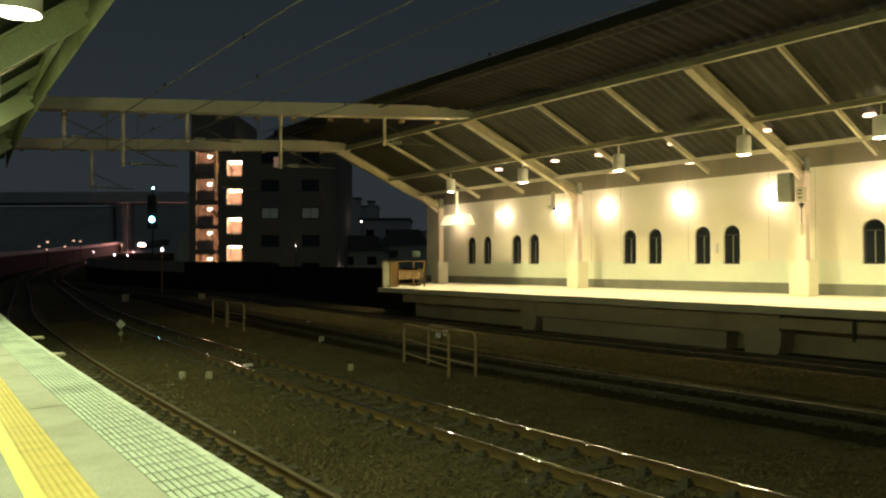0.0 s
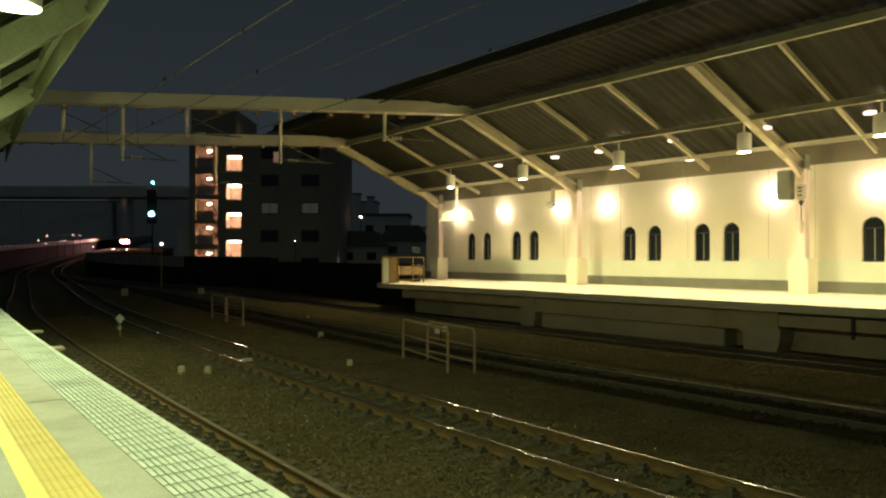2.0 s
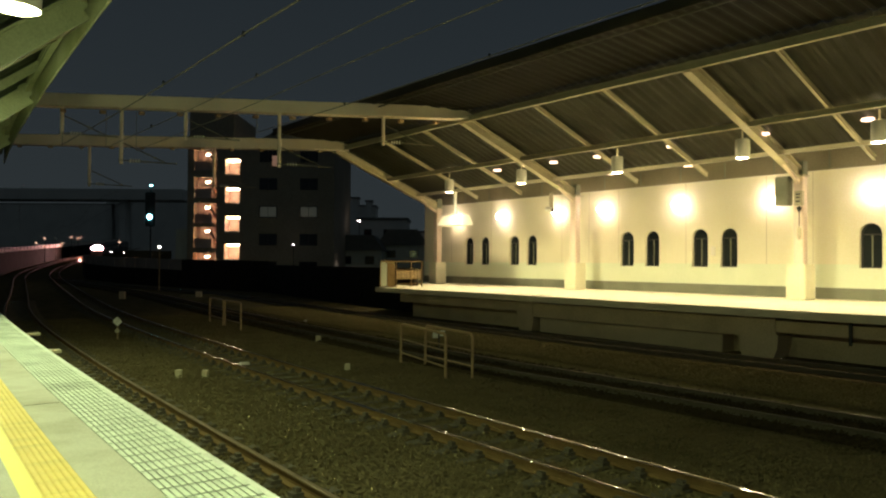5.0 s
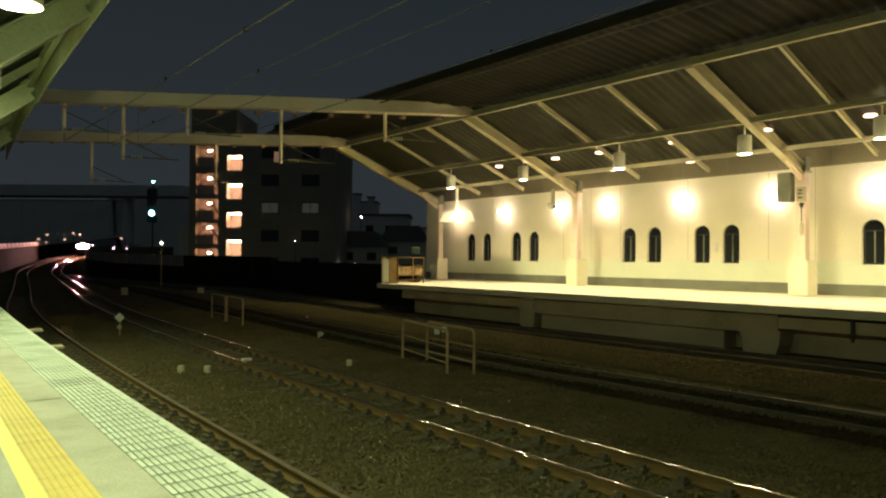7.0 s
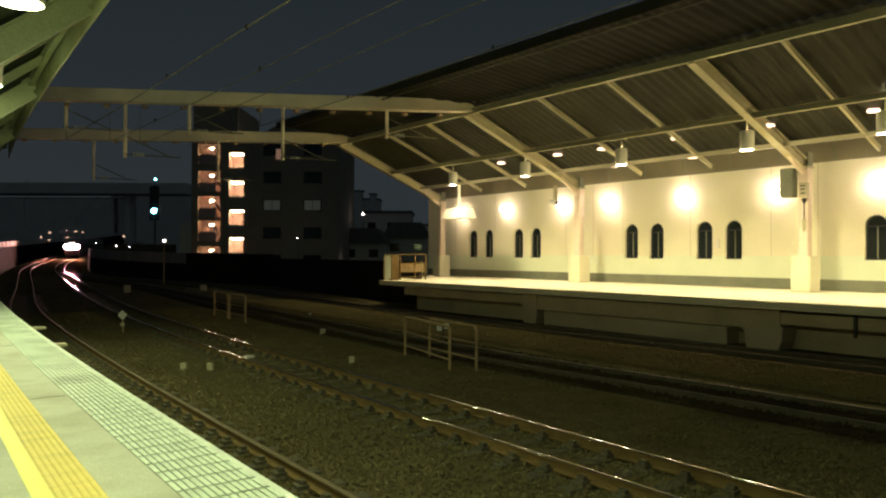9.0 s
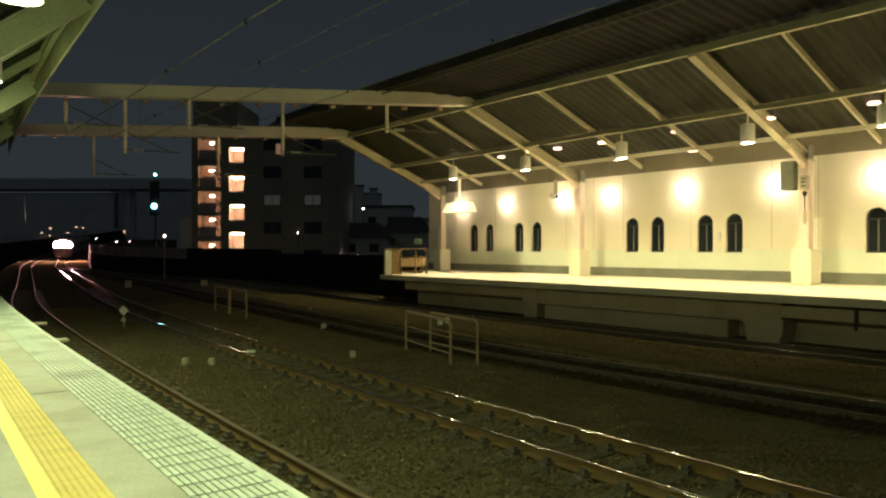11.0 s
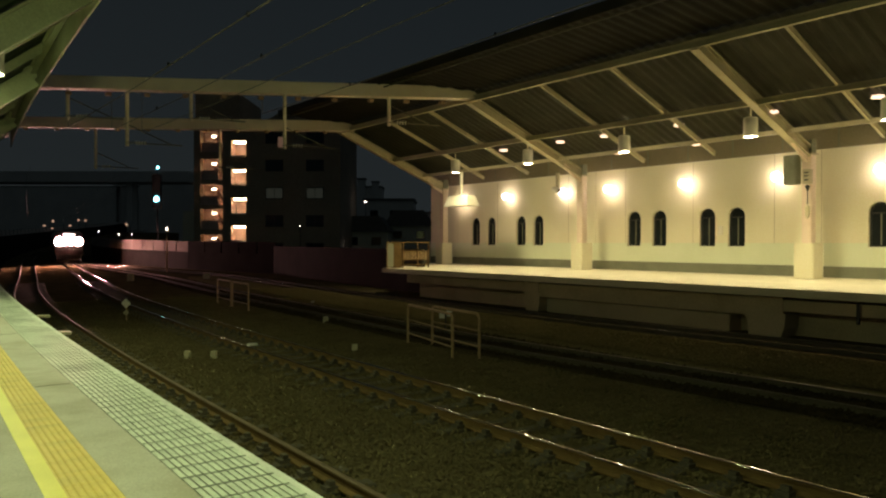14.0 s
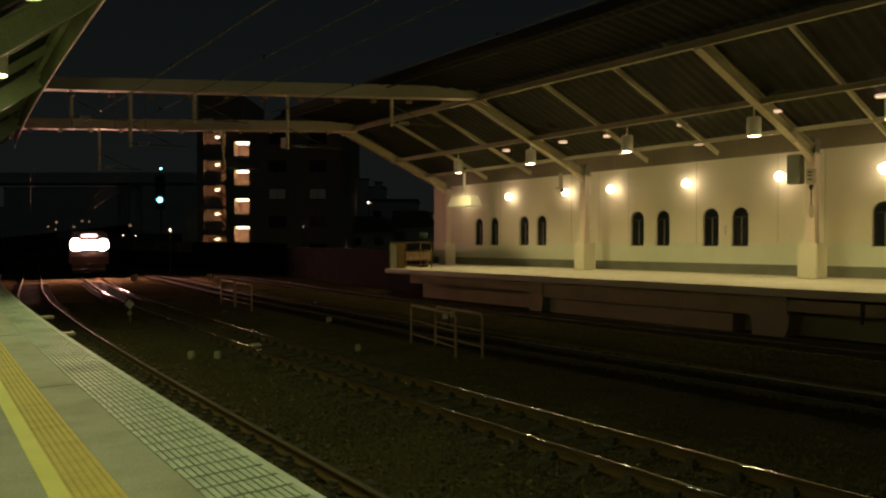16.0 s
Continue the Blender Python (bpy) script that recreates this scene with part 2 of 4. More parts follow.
def climb(y):
    return 0.0 if y < 60 else 0.000095 * (y - 60) ** 2 + 0.005 * (y - 60)


def bend(y):
    """The heading of the line at y, in degrees to the left of straight ahead (negative to the right)."""
    return -math.degrees(math.atan((swing(y + 1) - swing(y - 1)) / 2))


def along(x, y, z=0.0):
    return (x + swing(y), y, z + climb(y))


RAIL_Z = -1.05
BED_Z = -1.27
TRACKS = (3.36, 7.26, 12.45, 18.1)
STATIONS = [-12 + 2 * i for i in range(36)] + [62 + 6 * i for i in range(44)]


LEAN_Y = [-60, 4, 9, 13, 17, 22, 29, 36, 48, 60, 72, 86, 98, 420]
LEAN_3 = [0.25, 0.25, 0.05, -0.18, -0.25, -0.15, -0.08, 0.0, -0.1, -0.6, -1.9, -3.9, -4.9, -4.9]
LEAN_4 = [0.60, 0.60, 0.52, 0.28, -0.05, -0.35, -0.45, -0.5, -0.6, -1.6, -4.7, -8.4, -10.4, -10.4]


def lean(x, y):
    """How far the two far tracks stray from the common line at y."""
    return 0.0 if x < 11 else hermite(LEAN_Y, LEAN_3 if x < 15 else LEAN_4, y)


def ribbon(bm, profile, ys, x, stray=False):
    """Sweeps a closed (side, z) profile along the line at offset x."""
    rows = []
    for y in ys:
        h = radians(bend(y))
        c, s = math.cos(h), math.sin(h)
        dx = lean(x, y) if stray else 0.0
        rows.append([bm.verts.new((x + dx + swing(y) + p * c, y + p * s, q + climb(y))) for p, q in profile])
    n = len(profile)
    for a, b in zip(rows, rows[1:]):
        for i in range(n):
            bm.faces.new((a[i], b[i], b[(i + 1) % n], a[(i + 1) % n]))
    bm.faces.new(rows[0])
    bm.faces.new(rows[-1][::-1])


# ---- ground ----
bm = bmesh.new()
box(bm, -900, 900, -300, 2500, -6.3, -6.0)
solid("ground", bm, SOIL, "dark ground below the raised railway", "ground", kind="structure")
bm = bmesh.new()
ribbon(bm, [(-1.2, BED_Z), (-1.2, -6.05), (20, -6.05), (20, BED_Z), (16.5, BED_Z + 0.02), (10.2, BED_Z + 0.06), (5.4, BED_Z + 0.02)], [y for y in STATIONS if y < 300], 2.2)
solid("track_bed", bm, BALLAST, "brown ballast bed under four tracks", "track bed", kind="structure")

# loose ballast stones
rng = np.random.default_rng(5)


def stones(count, x0, x1, y0, y1, smin, smax, material, lift=0.0):
    base = np.array([(1, 0, 0), (0, 1, 0), (-1, 0, 0), (0, -1, 0), (0, 0, 1), (0, 0, -1)], float)
    tri = np.array([(0, 1, 4), (1, 2, 4), (2, 3, 4), (3, 0, 4), (1, 0, 5), (2, 1, 5), (3, 2, 5), (0, 3, 5)])
    ys = y0 + (y1 - y0) * rng.random(count) ** 1.5
    xs = x0 + (x1 - x0) * rng.random(count)
    xs = xs + np.array([swing(y) for y in ys])
    size = smin + (smax - smin) * rng.random(count)
    v = base[None] * (size[:, None, None] * (0.6 + 0.8 * rng.random((count, 6, 1))))
    v = v + 0.3 * size[:, None, None] * rng.standard_normal((count, 6, 3))
    v[:, :, 0] += xs[:, None]
    v[:, :, 1] += ys[:, None]
    v[:, :, 2] += (BED_Z + 0.02 + lift + 0.05 * rng.random(count))[:, None]
    f = tri[None] + 6 * np.arange(count)[:, None, None]
    return joined("ballast_stones", v.reshape(-1, 3).tolist(), f.reshape(-1, 3).tolist(), material)


for x, lab in ((12.45, "dark brown bed of the third track"), (18.1, "dark brown bed of the platform track")):
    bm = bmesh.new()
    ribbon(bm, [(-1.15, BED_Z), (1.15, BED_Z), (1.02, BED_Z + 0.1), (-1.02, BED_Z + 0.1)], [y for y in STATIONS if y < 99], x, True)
    solid("stained_ballast", bm, DARKBED, lab, "ballast", kind="structure")
bm = bmesh.new()
ribbon(bm, [(13.65, BED_Z), (16.6, BED_Z), (16.1, BED_Z + 0.2), (14.1, BED_Z + 0.2)], [y for y in STATIONS if y < 60], 0)
solid("ballast_ridge", bm, FINE, "raised ridge of pale brown ballast between two tracks", "ballast", kind="structure")
tagged(stones(50000, 13.7, 16.6, 2.0, 38, 0.012, 0.026, FINE, 0.19), "small brown crushed stones between the far tracks", "ballast", kind="stuff")
tagged(stones(115000, 2.3, 11.3, 2.0, 37, 0.010, 0.026, STONE), "loose brown crushed stones between the rails", "ballast", kind="stuff")
tagged(stones(14000, 11.3, 13.6, 2.0, 37, 0.014, 0.03, DARKBED, 0.08), "dark brown crushed stones under the third track", "ballast", kind="stuff")

# ---- tracks ----
CROWN = [(-0.033, -0.014)] + [(p, 0.003 - p * p / 0.62) for p in (-0.031, -0.019, -0.0065, 0.0065, 0.019, 0.031)] + [(0.033, -0.014)]
RAIL_PROFILE = [(-0.06, -0.15), (0.06, -0.15), (0.06, -0.135), (0.012, -0.11), (0.012, -0.04), (0.032, -0.032), (0.032, -0.004), (-0.032, -0.004), (-0.032, -0.032), (-0.012, -0.04), (-0.012, -0.11), (-0.06, -0.135)]
bm = bmesh.new()
box(bm, -1.0, 1.0, -0.11, 0.11, -0.13, 0)
bmesh.ops.bevel(bm, geom=bm.edges[:], offset=0.015, segments=1, affect="EDGES")
sleeper_me = mesh_of("sleeper", bm, SLEEPER)
for x in TRACKS:
    tr = thing("railway_track", "narrow-gauge track with rusty rails and dark sleepers", "railway track", group="four tracks")
    ends = STATIONS if x < 11 else [y for y in STATIONS if y < 99]
    for side in (-0.5335 - 0.032, 0.5335 + 0.032):
        bm = bmesh.new()
        ribbon(bm, [(p + side, q + RAIL_Z) for p, q in RAIL_PROFILE], ends, x, True)
        rail = part("rail", bm, RUST if x < 11 else SLEEPER, tr)
        bm = bmesh.new()
        ribbon(bm, [(side + p, RAIL_Z + q) for p, q in CROWN], ends, x, True)
        for e in bm.edges:
            e.smooth = e.calc_face_angle(0.0) < 0.5
        part("rail_head", bm, SHINE if x in TRACKS[1::2] else SLEEPER if x > 11 and side < 0 else RUSTHEAD, rail, "polished running surface" if x in TRACKS[1::2] else "dull running surface", smooth=True)
    y = -4.0
    while y < 55:
        s = new("sleeper", sleeper_me)
        s.matrix_basis = pose(*along(x + lean(x, y), y, RAIL_Z - 0.16), 0, 0, bend(y))
        s.parent = tr
        y += 0.62
bm = bmesh.new()
box(bm, -0.09, 0.05, -0.08, 0.08, 0, 0.05)
box(bm, -0.04, 0.03, -0.05, 0.05, 0.05, 0.1)
fast_me = mesh_of("fastening", bm, SLEEPER)
for tr, x in zip([o for o in scene.objects if o.name.startswith("railway_track")][:2], TRACKS[:2]):
    for i in range(52):
        y = -4.0 + 0.62 * (i + 8)
        for side in (-0.66, 0.47):
            f = new("fastening", fast_me)
            f.matrix_basis = Matrix.Translation(along(x, y, RAIL_Z - 0.16)) @ pose(0, 0, 0, 0, 0, bend(y)) @ pose(side, 0, 0)
            f.parent = tr

# ---- near platform ----
NEAR_YS = [-8 + 1.5 * i for i in range(34)]
EDGE_X = 2.06


def slab(name, x0, x1, z0, z1, material, parent=None, label="", ys=NEAR_YS, kind="structure", category="platform"):
    bm = bmesh.new()
    ribbon(bm, [(x0, z0), (x1, z0), (x1, z1), (x0, z1)], ys, 0)
    if parent:
        return part(name, bm, material, parent, label)
    return solid(name, bm, material, label, category, kind=kind)


near = thing("platform_near", "pale concrete station platform with yellow safety line", "platform", kind="structure")
slab("platform_body", -6, EDGE_X - 0.06, -1.3, -0.02, CONC_DARK, near, "weathered concrete side")
slab("inner_paving", -6, 0.735, -0.02, 0.0, CONCRETE, near)
slab("outer_paving", 1.125, 1.485, -0.02, 0.0, CONCRETE, near)
slab("joint_bed", 1.485, EDGE_X - 0.05, -0.02, -0.006, JOINT, near, "dark joints of the anti-slip strip")
slab("tactile_bed", 0.845, 1.125, -0.02, -0.004, TACTILE, near)
slab("safety_line", 0.735, 0.845, -0.02, 0.004, YELLOW, near, "bright yellow painted line")
slab("edge_nosing", EDGE_X - 0.05, EDGE_X, -0.12, 0.002, EDGE, near, "white nosing along the edge")
for y in [3.4 + 5.2 * i for i in range(7)]:
    bm = bmesh.new()
    box(bm, -0.17, 0.17, -0.004, 0.004, 0.0, 0.0025)
    j = part("paving_joint", bm, JOINT, near)
    j.matrix_basis = pose(*along(1.305, y), 0, 0, bend(y))

# ---- far platform ----
FZ = 0.17
FAR_EDGE = 20.5
FAR_WALL = 29.0
FAR_END = 35.0
far = thing("platform_far", "lit concrete platform with dark recessed front", "platform", kind="structure")
bm = bmesh.new()
v = box(bm, FAR_EDGE, FAR_WALL + 0.4, -14, FAR_END, FZ - 0.22, FZ)
for i in (3, 7):
    v[i].co.y = 32.3
for i in (2, 6):
    v[i].co.y = 39.4
part("platform_slab", bm, FARFLOOR, far, "pale worn concrete slab")
bm = bmesh.new()
box(bm, FAR_EDGE + 1.2, FAR_WALL, -14, 30.6, -1.6, FZ - 0.22)
part("platform_front", bm, CONC_DARK, far, "stained concrete rear wall under the slab")
for y0, y1, z0, z1 in ((-14, 1.6, -0.62, -0.12), (1.6, 11.2, -0.50, -0.16), (12.2, 21.3, -0.68, -0.11), (21.9, 30.6, -0.50, -0.11)):
    bm = bmesh.new()
    box(bm, FAR_EDGE + 0.4, FAR_EDGE + 1.0, y0, y1, z0, z1)
    part("edge_beam", bm, CONC_DARK, far, "long concrete beam under the platform edge", bevel=0.02)
for y0, y1 in ((12.9, 20.9), (-12, 0.4)):
    bm = bmesh.new()
    box(bm, FAR_EDGE + 0.52, FAR_EDGE + 1.7, y0, y1, -1.5, -0.72)
    part("front_panel", bm, CONC_DARK, far, "weathered lower wall panel", bevel=0.02)
for y, w in ((11.7, 0.8), (21.6, 0.55), (1.4, 0.8)):
    bm = bmesh.new()
    prism(bm, [(-w * 0.75, -0.06), (w * 0.75, -0.06), (w * 0.75, -0.55), (w * 0.85, -0.6), (w * 0.8, -1.0), (w * 0.55, -1.5), (-w * 0.55, -1.5), (-w * 0.65, -0.8), (-w * 0.75, -0.7)], (FAR_EDGE + 0.37, y, 0), (FAR_EDGE + 1.7, y, 0))
    part("pier_head", bm, CONC_DARK, far, "corbelled concrete pier head")
bm = bmesh.new()
box(bm, FAR_EDGE + 0.3, FAR_EDGE + 0.36, 8.95, 9.03, -0.7, -0.1)
box(bm, FAR_EDGE + 0.3, FAR_EDGE + 0.36, 7.9, 7.96, -0.7, -0.2)
part("drain_pipe", bm, DARKM, far, "thin dark drain pipes")
bm = bmesh.new()
box(bm, FAR_EDGE + 0.02, FAR_EDGE + 0.5, -14, 31.2, FZ, FZ + 0.012)
part("edge_band", bm, FARFLOOR, far, "worn white edge band")

# ---- far wall with arched windows ----
WALL_TOP = 5.15


def arch_wall(bm, xf, depth, y0, y1, z0, z1, holes, n=10):
    """A wall facing -x with round-headed openings (centre y, width, sill z, top z)."""
    ys = y0
    for yc, w, zs, zt in sorted(holes) + [(None,) * 4]:
        yl = y1 if yc is None else yc - w / 2
        box(bm, xf, xf + depth, ys, yl, z0, z1)
        if yc is None:
            break
        yr = yc + w / 2
        box(bm, xf, xf + depth, yl, yr, z0, zs)
        zc = zt - w / 2
        pts = [(yc - w / 2 * math.cos(math.pi * i / n), zc + w / 2 * math.sin(math.pi * i / n)) for i in range(n + 1)]
        for (ya, za), (yb, zb) in zip(pts, pts[1:]):
            v = [bm.verts.new((x, y, z)) for x in (xf, xf + depth) for y, z in ((ya, za), (yb, zb), (yb, z1), (ya, z1))]
            for q in ((0, 1, 2, 3), (7, 6, 5, 4), (0, 4, 5, 1), (3, 2, 6, 7)):
                bm.faces.new([v[i] for i in q])
        ys = yr


WINDOW_Y = (34.94, 33.48, 30.89, 29.47, 22.88, 21.42, 18.88, 17.48, 11.79)
SILL, HEADZ, WW = 1.36, 3.03, 0.78
bm = bmesh.new()
arch_wall(bm, FAR_WALL, 0.35, -14, 39.6, FZ, WALL_TOP, [(y, WW, SILL, HEADZ) for y in WINDOW_Y])
farwall = solid("wall_far", bm, WALL, "cream painted station wall with arched windows", "wall", kind="structure")
ys = -14
for yc in sorted(WINDOW_Y) + [None]:
    yl = 39.6 if yc is None else yc - WW / 2
    bm = bmesh.new()
    box(bm, FAR_WALL - 0.03, FAR_WALL, ys, yl, 0.6, SILL + 0.14)
    part("dado_panel", bm, DADO, farwall, "pale greenish dado panel")
    if yc is None:
        break
    bm = bmesh.new()
    box(bm, FAR_WALL - 0.03, FAR_WALL, yl, yl + WW, 0.6, SILL - 0.005)
    part("dado_panel", bm, DADO, farwall, "pale greenish dado panel")
    ys = yl + WW
bm = bmesh.new()
box(bm, FAR_WALL - 0.05, FAR_WALL, -14, 39.6, FZ, 0.6)
part("skirting", bm, SKIRT, farwall, "dark grey-green skirting")
bm = bmesh.new()
box(bm, FAR_WALL - 0.06, FAR_WALL + 0.35, -14, 39.6, WALL_TOP, WALL_TOP + 0.75)
part("wall_head", bm, HEADBAND, farwall, "dull olive band above the wall")
bm = bmesh.new()
for k in range(24):
    box(bm, FAR_WALL - 0.075, FAR_WALL - 0.06, -13.2 + 2.2 * k, -13.14 + 2.2 * k, WALL_TOP + 0.02, WALL_TOP + 0.74)
part("band_joint", bm, SKIRT, farwall)
bm = bmesh.new()
for k in range(28):
    y = -13 + 1.9 * k + 0.3
    if all(abs(y - w) > 0.5 for w in WINDOW_Y):
        box(bm, FAR_WALL - 0.004, FAR_WALL, y - 0.011, y + 0.011, SILL + 0.14, WALL_TOP)
part("panel_seam", bm, STEEL, farwall)


def arch_profile(w, zs, zt, n=12):
    zc = zt - w / 2
    return [(-w / 2, zs), (w / 2, zs)] + [(w / 2 * math.cos(math.pi * i / n), zc + w / 2 * math.sin(math.pi * i / n)) for i in range(n + 1)]


def window_thing(m):
    w = thing("window_1", "tall arched window with dark glass and black frame", "window", group="arched windows", kind="structure", m=m)
    bm = bmesh.new()
    o, i = arch_profile(WW, SILL, HEADZ), arch_profile(WW - 0.12, SILL + 0.06, HEADZ - 0.06)
    for x in (0.0, 0.08):
        ro = [bm.verts.new((x, a, b)) for a, b in o]
        ri = [bm.verts.new((x, a, b)) for a, b in i]
        for k in range(len(o)):
            bm.faces.new((ro[k], ro[(k + 1) % len(o)], ri[(k + 1) % len(o)], ri[k]))
    bm.verts.ensure_lookup_table()
    n = len(o)
    for k in range(n):
        bm.faces.new((bm.verts[n + k], bm.verts[n + (k + 1) % n], bm.verts[3 * n + (k + 1) % n], bm.verts[3 * n + k]))
    box(bm, 0.0, 0.08, -WW / 2 + 0.06, WW / 2 - 0.06, HEADZ - WW / 2 - 0.05, HEADZ - WW / 2)
    part("window_frame", bm, FRAME, w)
    bm = bmesh.new()
    box(bm, 0.01, 0.03, -0.02, 0.02, SILL + 0.06, HEADZ - WW / 2 - 0.05)
    part("glazing_bar", bm, SKIRT, w, "slim grey glazing bar")
    bm = bmesh.new()
    p = arch_profile(WW - 0.1, SILL + 0.05, HEADZ - 0.05)
    a = [bm.verts.new((0.04, y, z)) for y, z in p]
    b = [bm.verts.new((0.06, y, z)) for y, z in p]
    bm.faces.new(a)
    bm.faces.new(b[::-1])
    for k in range(len(p)):
        bm.faces.new((a[k], a[(k + 1) % len(p)], b[(k + 1) % len(p)], b[k]))
    part("pane", bm, GLASS, w, "dark reflecting glass")
    return w


first = window_thing(pose(FAR_WALL + 0.12, WINDOW_Y[0], 0))
for y in WINDOW_Y[1:]:
    copy_thing(first, pose(FAR_WALL + 0.12, y, 0))
# added near-black sheet in place of the unlit interior
bm = bmesh.new()
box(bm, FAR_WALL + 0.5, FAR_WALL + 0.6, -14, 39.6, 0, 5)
solid("wall_behind", bm, DARKM, "added dark sheet standing in for unlit rooms behind the windows", "wall", kind="structure")

# ---- columns and canopy of the far platform ----
COL_X = 27.5
COL_Y = [2.7, 13.65, 24.9, 36.2]
EDGE_NODE = 20.3
RAFT = 0.40


def raft_z(x):
    return 7.75 - RAFT * (x - 20.3)


canopy = thing("canopy_far", "platform canopy of buff steel rafters and dark decking", "canopy")
for y in COL_Y:
    col = thing("column", "beige steel column on a cream pedestal", "column", group="canopy columns", m=pose(COL_X, y, FZ))
    bm = bmesh.new()
    box(bm, -0.4, 0.4, -0.37, 0.37, 0, 1.33)
    part("pedestal", bm, WALL, col, "cream square pedestal", bevel=0.03)
    bm = bmesh.new()
    prism(bm, rect(0.36, 0.36), (0, 0, 1.33), (0, 0, 4.62), up=(0, 1, 0))
    part("shaft", bm, STEEL_PINK, col, bevel=0.02)
    bm = bmesh.new()
    prism(bm, hbeam(0.34, 0.38, 0.04, 0.05), (0, 0, 4.62), (0, 0, 5.2), up=(0, 1, 0))
    part("shaft_head", bm, SKIRT, col, "grey bolted column head")
    bm = bmesh.new()
    box(bm, -0.26, 0.26, -0.24, 0.24, 4.62, 4.68)
    part("bracket", bm, STEEL, col)
    bm = bmesh.new()
    prism(bm, hbeam(0.30, 0.42, 0.04, 0.05), (EDGE_NODE, y, raft_z(EDGE_NODE)), (27.7, y, raft_z(27.7)))
    part("main_rafter", bm, STEEL, canopy)
    bm = bmesh.new()
    prism(bm, rect(0.14, 0.16), (COL_X - 0.1, y, 4.55), (26.2, y, raft_z(26.2) - 0.12))
    part("knee_brace", bm, STEEL_PINK, canopy)
for y in [-1.0, 6.7, 10.85, 17.25, 20.75, 28.2, 31.8]:
    bm = bmesh.new()
    prism(bm, hbeam(0.10, 0.17, 0.025, 0.025), (EDGE_NODE, y, raft_z(EDGE_NODE) + 0.08), (27.0, y, raft_z(27.0) + 0.08))
    part("common_rafter", bm, STEEL, canopy)
CAN_Y0, CAN_Y1 = -14, 36.6
for x, w, h, dz in ((EDGE_NODE, 0.16, 0.24, 0.0), (23.7, 0.16, 0.2, -0.08), (25.85, 0.13, 0.15, 0.0)):
    bm = bmesh.new()
    prism(bm, hbeam(w, h, 0.03, 0.03), (x, CAN_Y0, raft_z(x) + dz), (x, CAN_Y1, raft_z(x) + dz))
    part("purlin", bm, STEEL, canopy)


def ribbed(line, y0, y1):
    """A corrugated sheet that follows a line of (x, z) points."""
    bm = bmesh.new()
    prev = None
    for k, y in enumerate(np.arange(y0, y1 + 0.01, 0.1)):
        d = 0.05 if (k // 2) % 2 else 0.0
        rowv = [bm.verts.new((x, y, z + d)) for x, z in line]
        if prev:
            for i in range(len(line) - 1):
                bm.faces.new((prev[i], rowv[i], rowv[i + 1], prev[i + 1]))
        prev = rowv
    bmesh.ops.solidify(bm, geom=bm.faces[:], thickness=-0.05)
    return bm


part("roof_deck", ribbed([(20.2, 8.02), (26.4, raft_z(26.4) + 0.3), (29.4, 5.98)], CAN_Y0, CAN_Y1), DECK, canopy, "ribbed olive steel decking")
# overhang split from the deck so its shade can be coloured in
part("eaves_deck", ribbed([(16.7, 8.42), (20.19, 8.03)], CAN_Y0, CAN_Y1), EAVES, canopy, "ribbed eaves decking coloured dark brown for its shade")
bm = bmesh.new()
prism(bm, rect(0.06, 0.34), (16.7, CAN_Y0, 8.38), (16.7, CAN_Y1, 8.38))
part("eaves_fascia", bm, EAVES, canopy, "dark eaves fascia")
bm = bmesh.new()
prism(bm, rect(0.05, 0.05), (16.9, CAN_Y0, 8.12), (16.9, CAN_Y1, 8.12))
part("gutter", bm, DECK, canopy)

# ---- lamps of the far platform ----
def can_lamp(m, glow, colour, power, r=0.24, h=0.86, label="white cylindrical downlight hanging under the canopy", drop=0.5, wide=150, spill=0.09):
    t = thing("downlight", label, "lamp", group="canopy downlights", m=m)
    bm = bmesh.new()
    lathe(bm, [(r * 0.55, h), (r * 0.9, h - 0.02), (r, h - 0.08), (r, 0), (r * 0.94, 0), (r * 0.94, h - 0.1)], cap=False)
    part("housing", bm, CANM, t, smooth=True)
    bm = bmesh.new()
    lathe(bm, [(r * 0.93, 0.03), (r * 0.5, 0.0), (0.01, -0.02)])
    part("lens", bm, glow, t, "glowing lens")
    bm = bmesh.new()
    prism(bm, ring(0.03, 8), (0, 0, h - 0.02), (0, 0, h + drop), up=(0, 1, 0))
    part("stem", bm, STEEL, t)
    p = m.translation
    lamp("downlight_beam", "SPOT", (p.x, p.y, p.z - 0.06), power, colour, 0.2, (p.x, p.y, p.z - 3), wide, 0.75)
    lamp("downlight_spill", "POINT", (p.x, p.y, p.z - 0.12), power * spill, colour, 0.1)
    return t


for y in (3.6, 9.5, 13.95, 19.45, 25.1, 30.6):
    can_lamp(pose(24.0, y, 5.2), GLOW_W, WARM, 1380, h=0.68, drop=0.33, wide=150, spill=0.075)
for x, y in ((24.8, 27.7), (24.8, 23.8), (24.85, 21.2), (24.85, 17.45), (24.9, 13.65), (24.9, 10.2), (26.3, 21.7), (26.35, 17.7)):
    bm = bmesh.new()
    lathe(bm, [(0.17, 0.08), (0.2, 0.02), (0.17, 0.0), (0.02, -0.012)], n=16)
    solid("ceiling_spot", bm, SPOTGLOW, "small round pinkish lamp set under the roof deck", "lamp", group="ceiling spots", m=pose(x, y, raft_z(x) + 0.16))
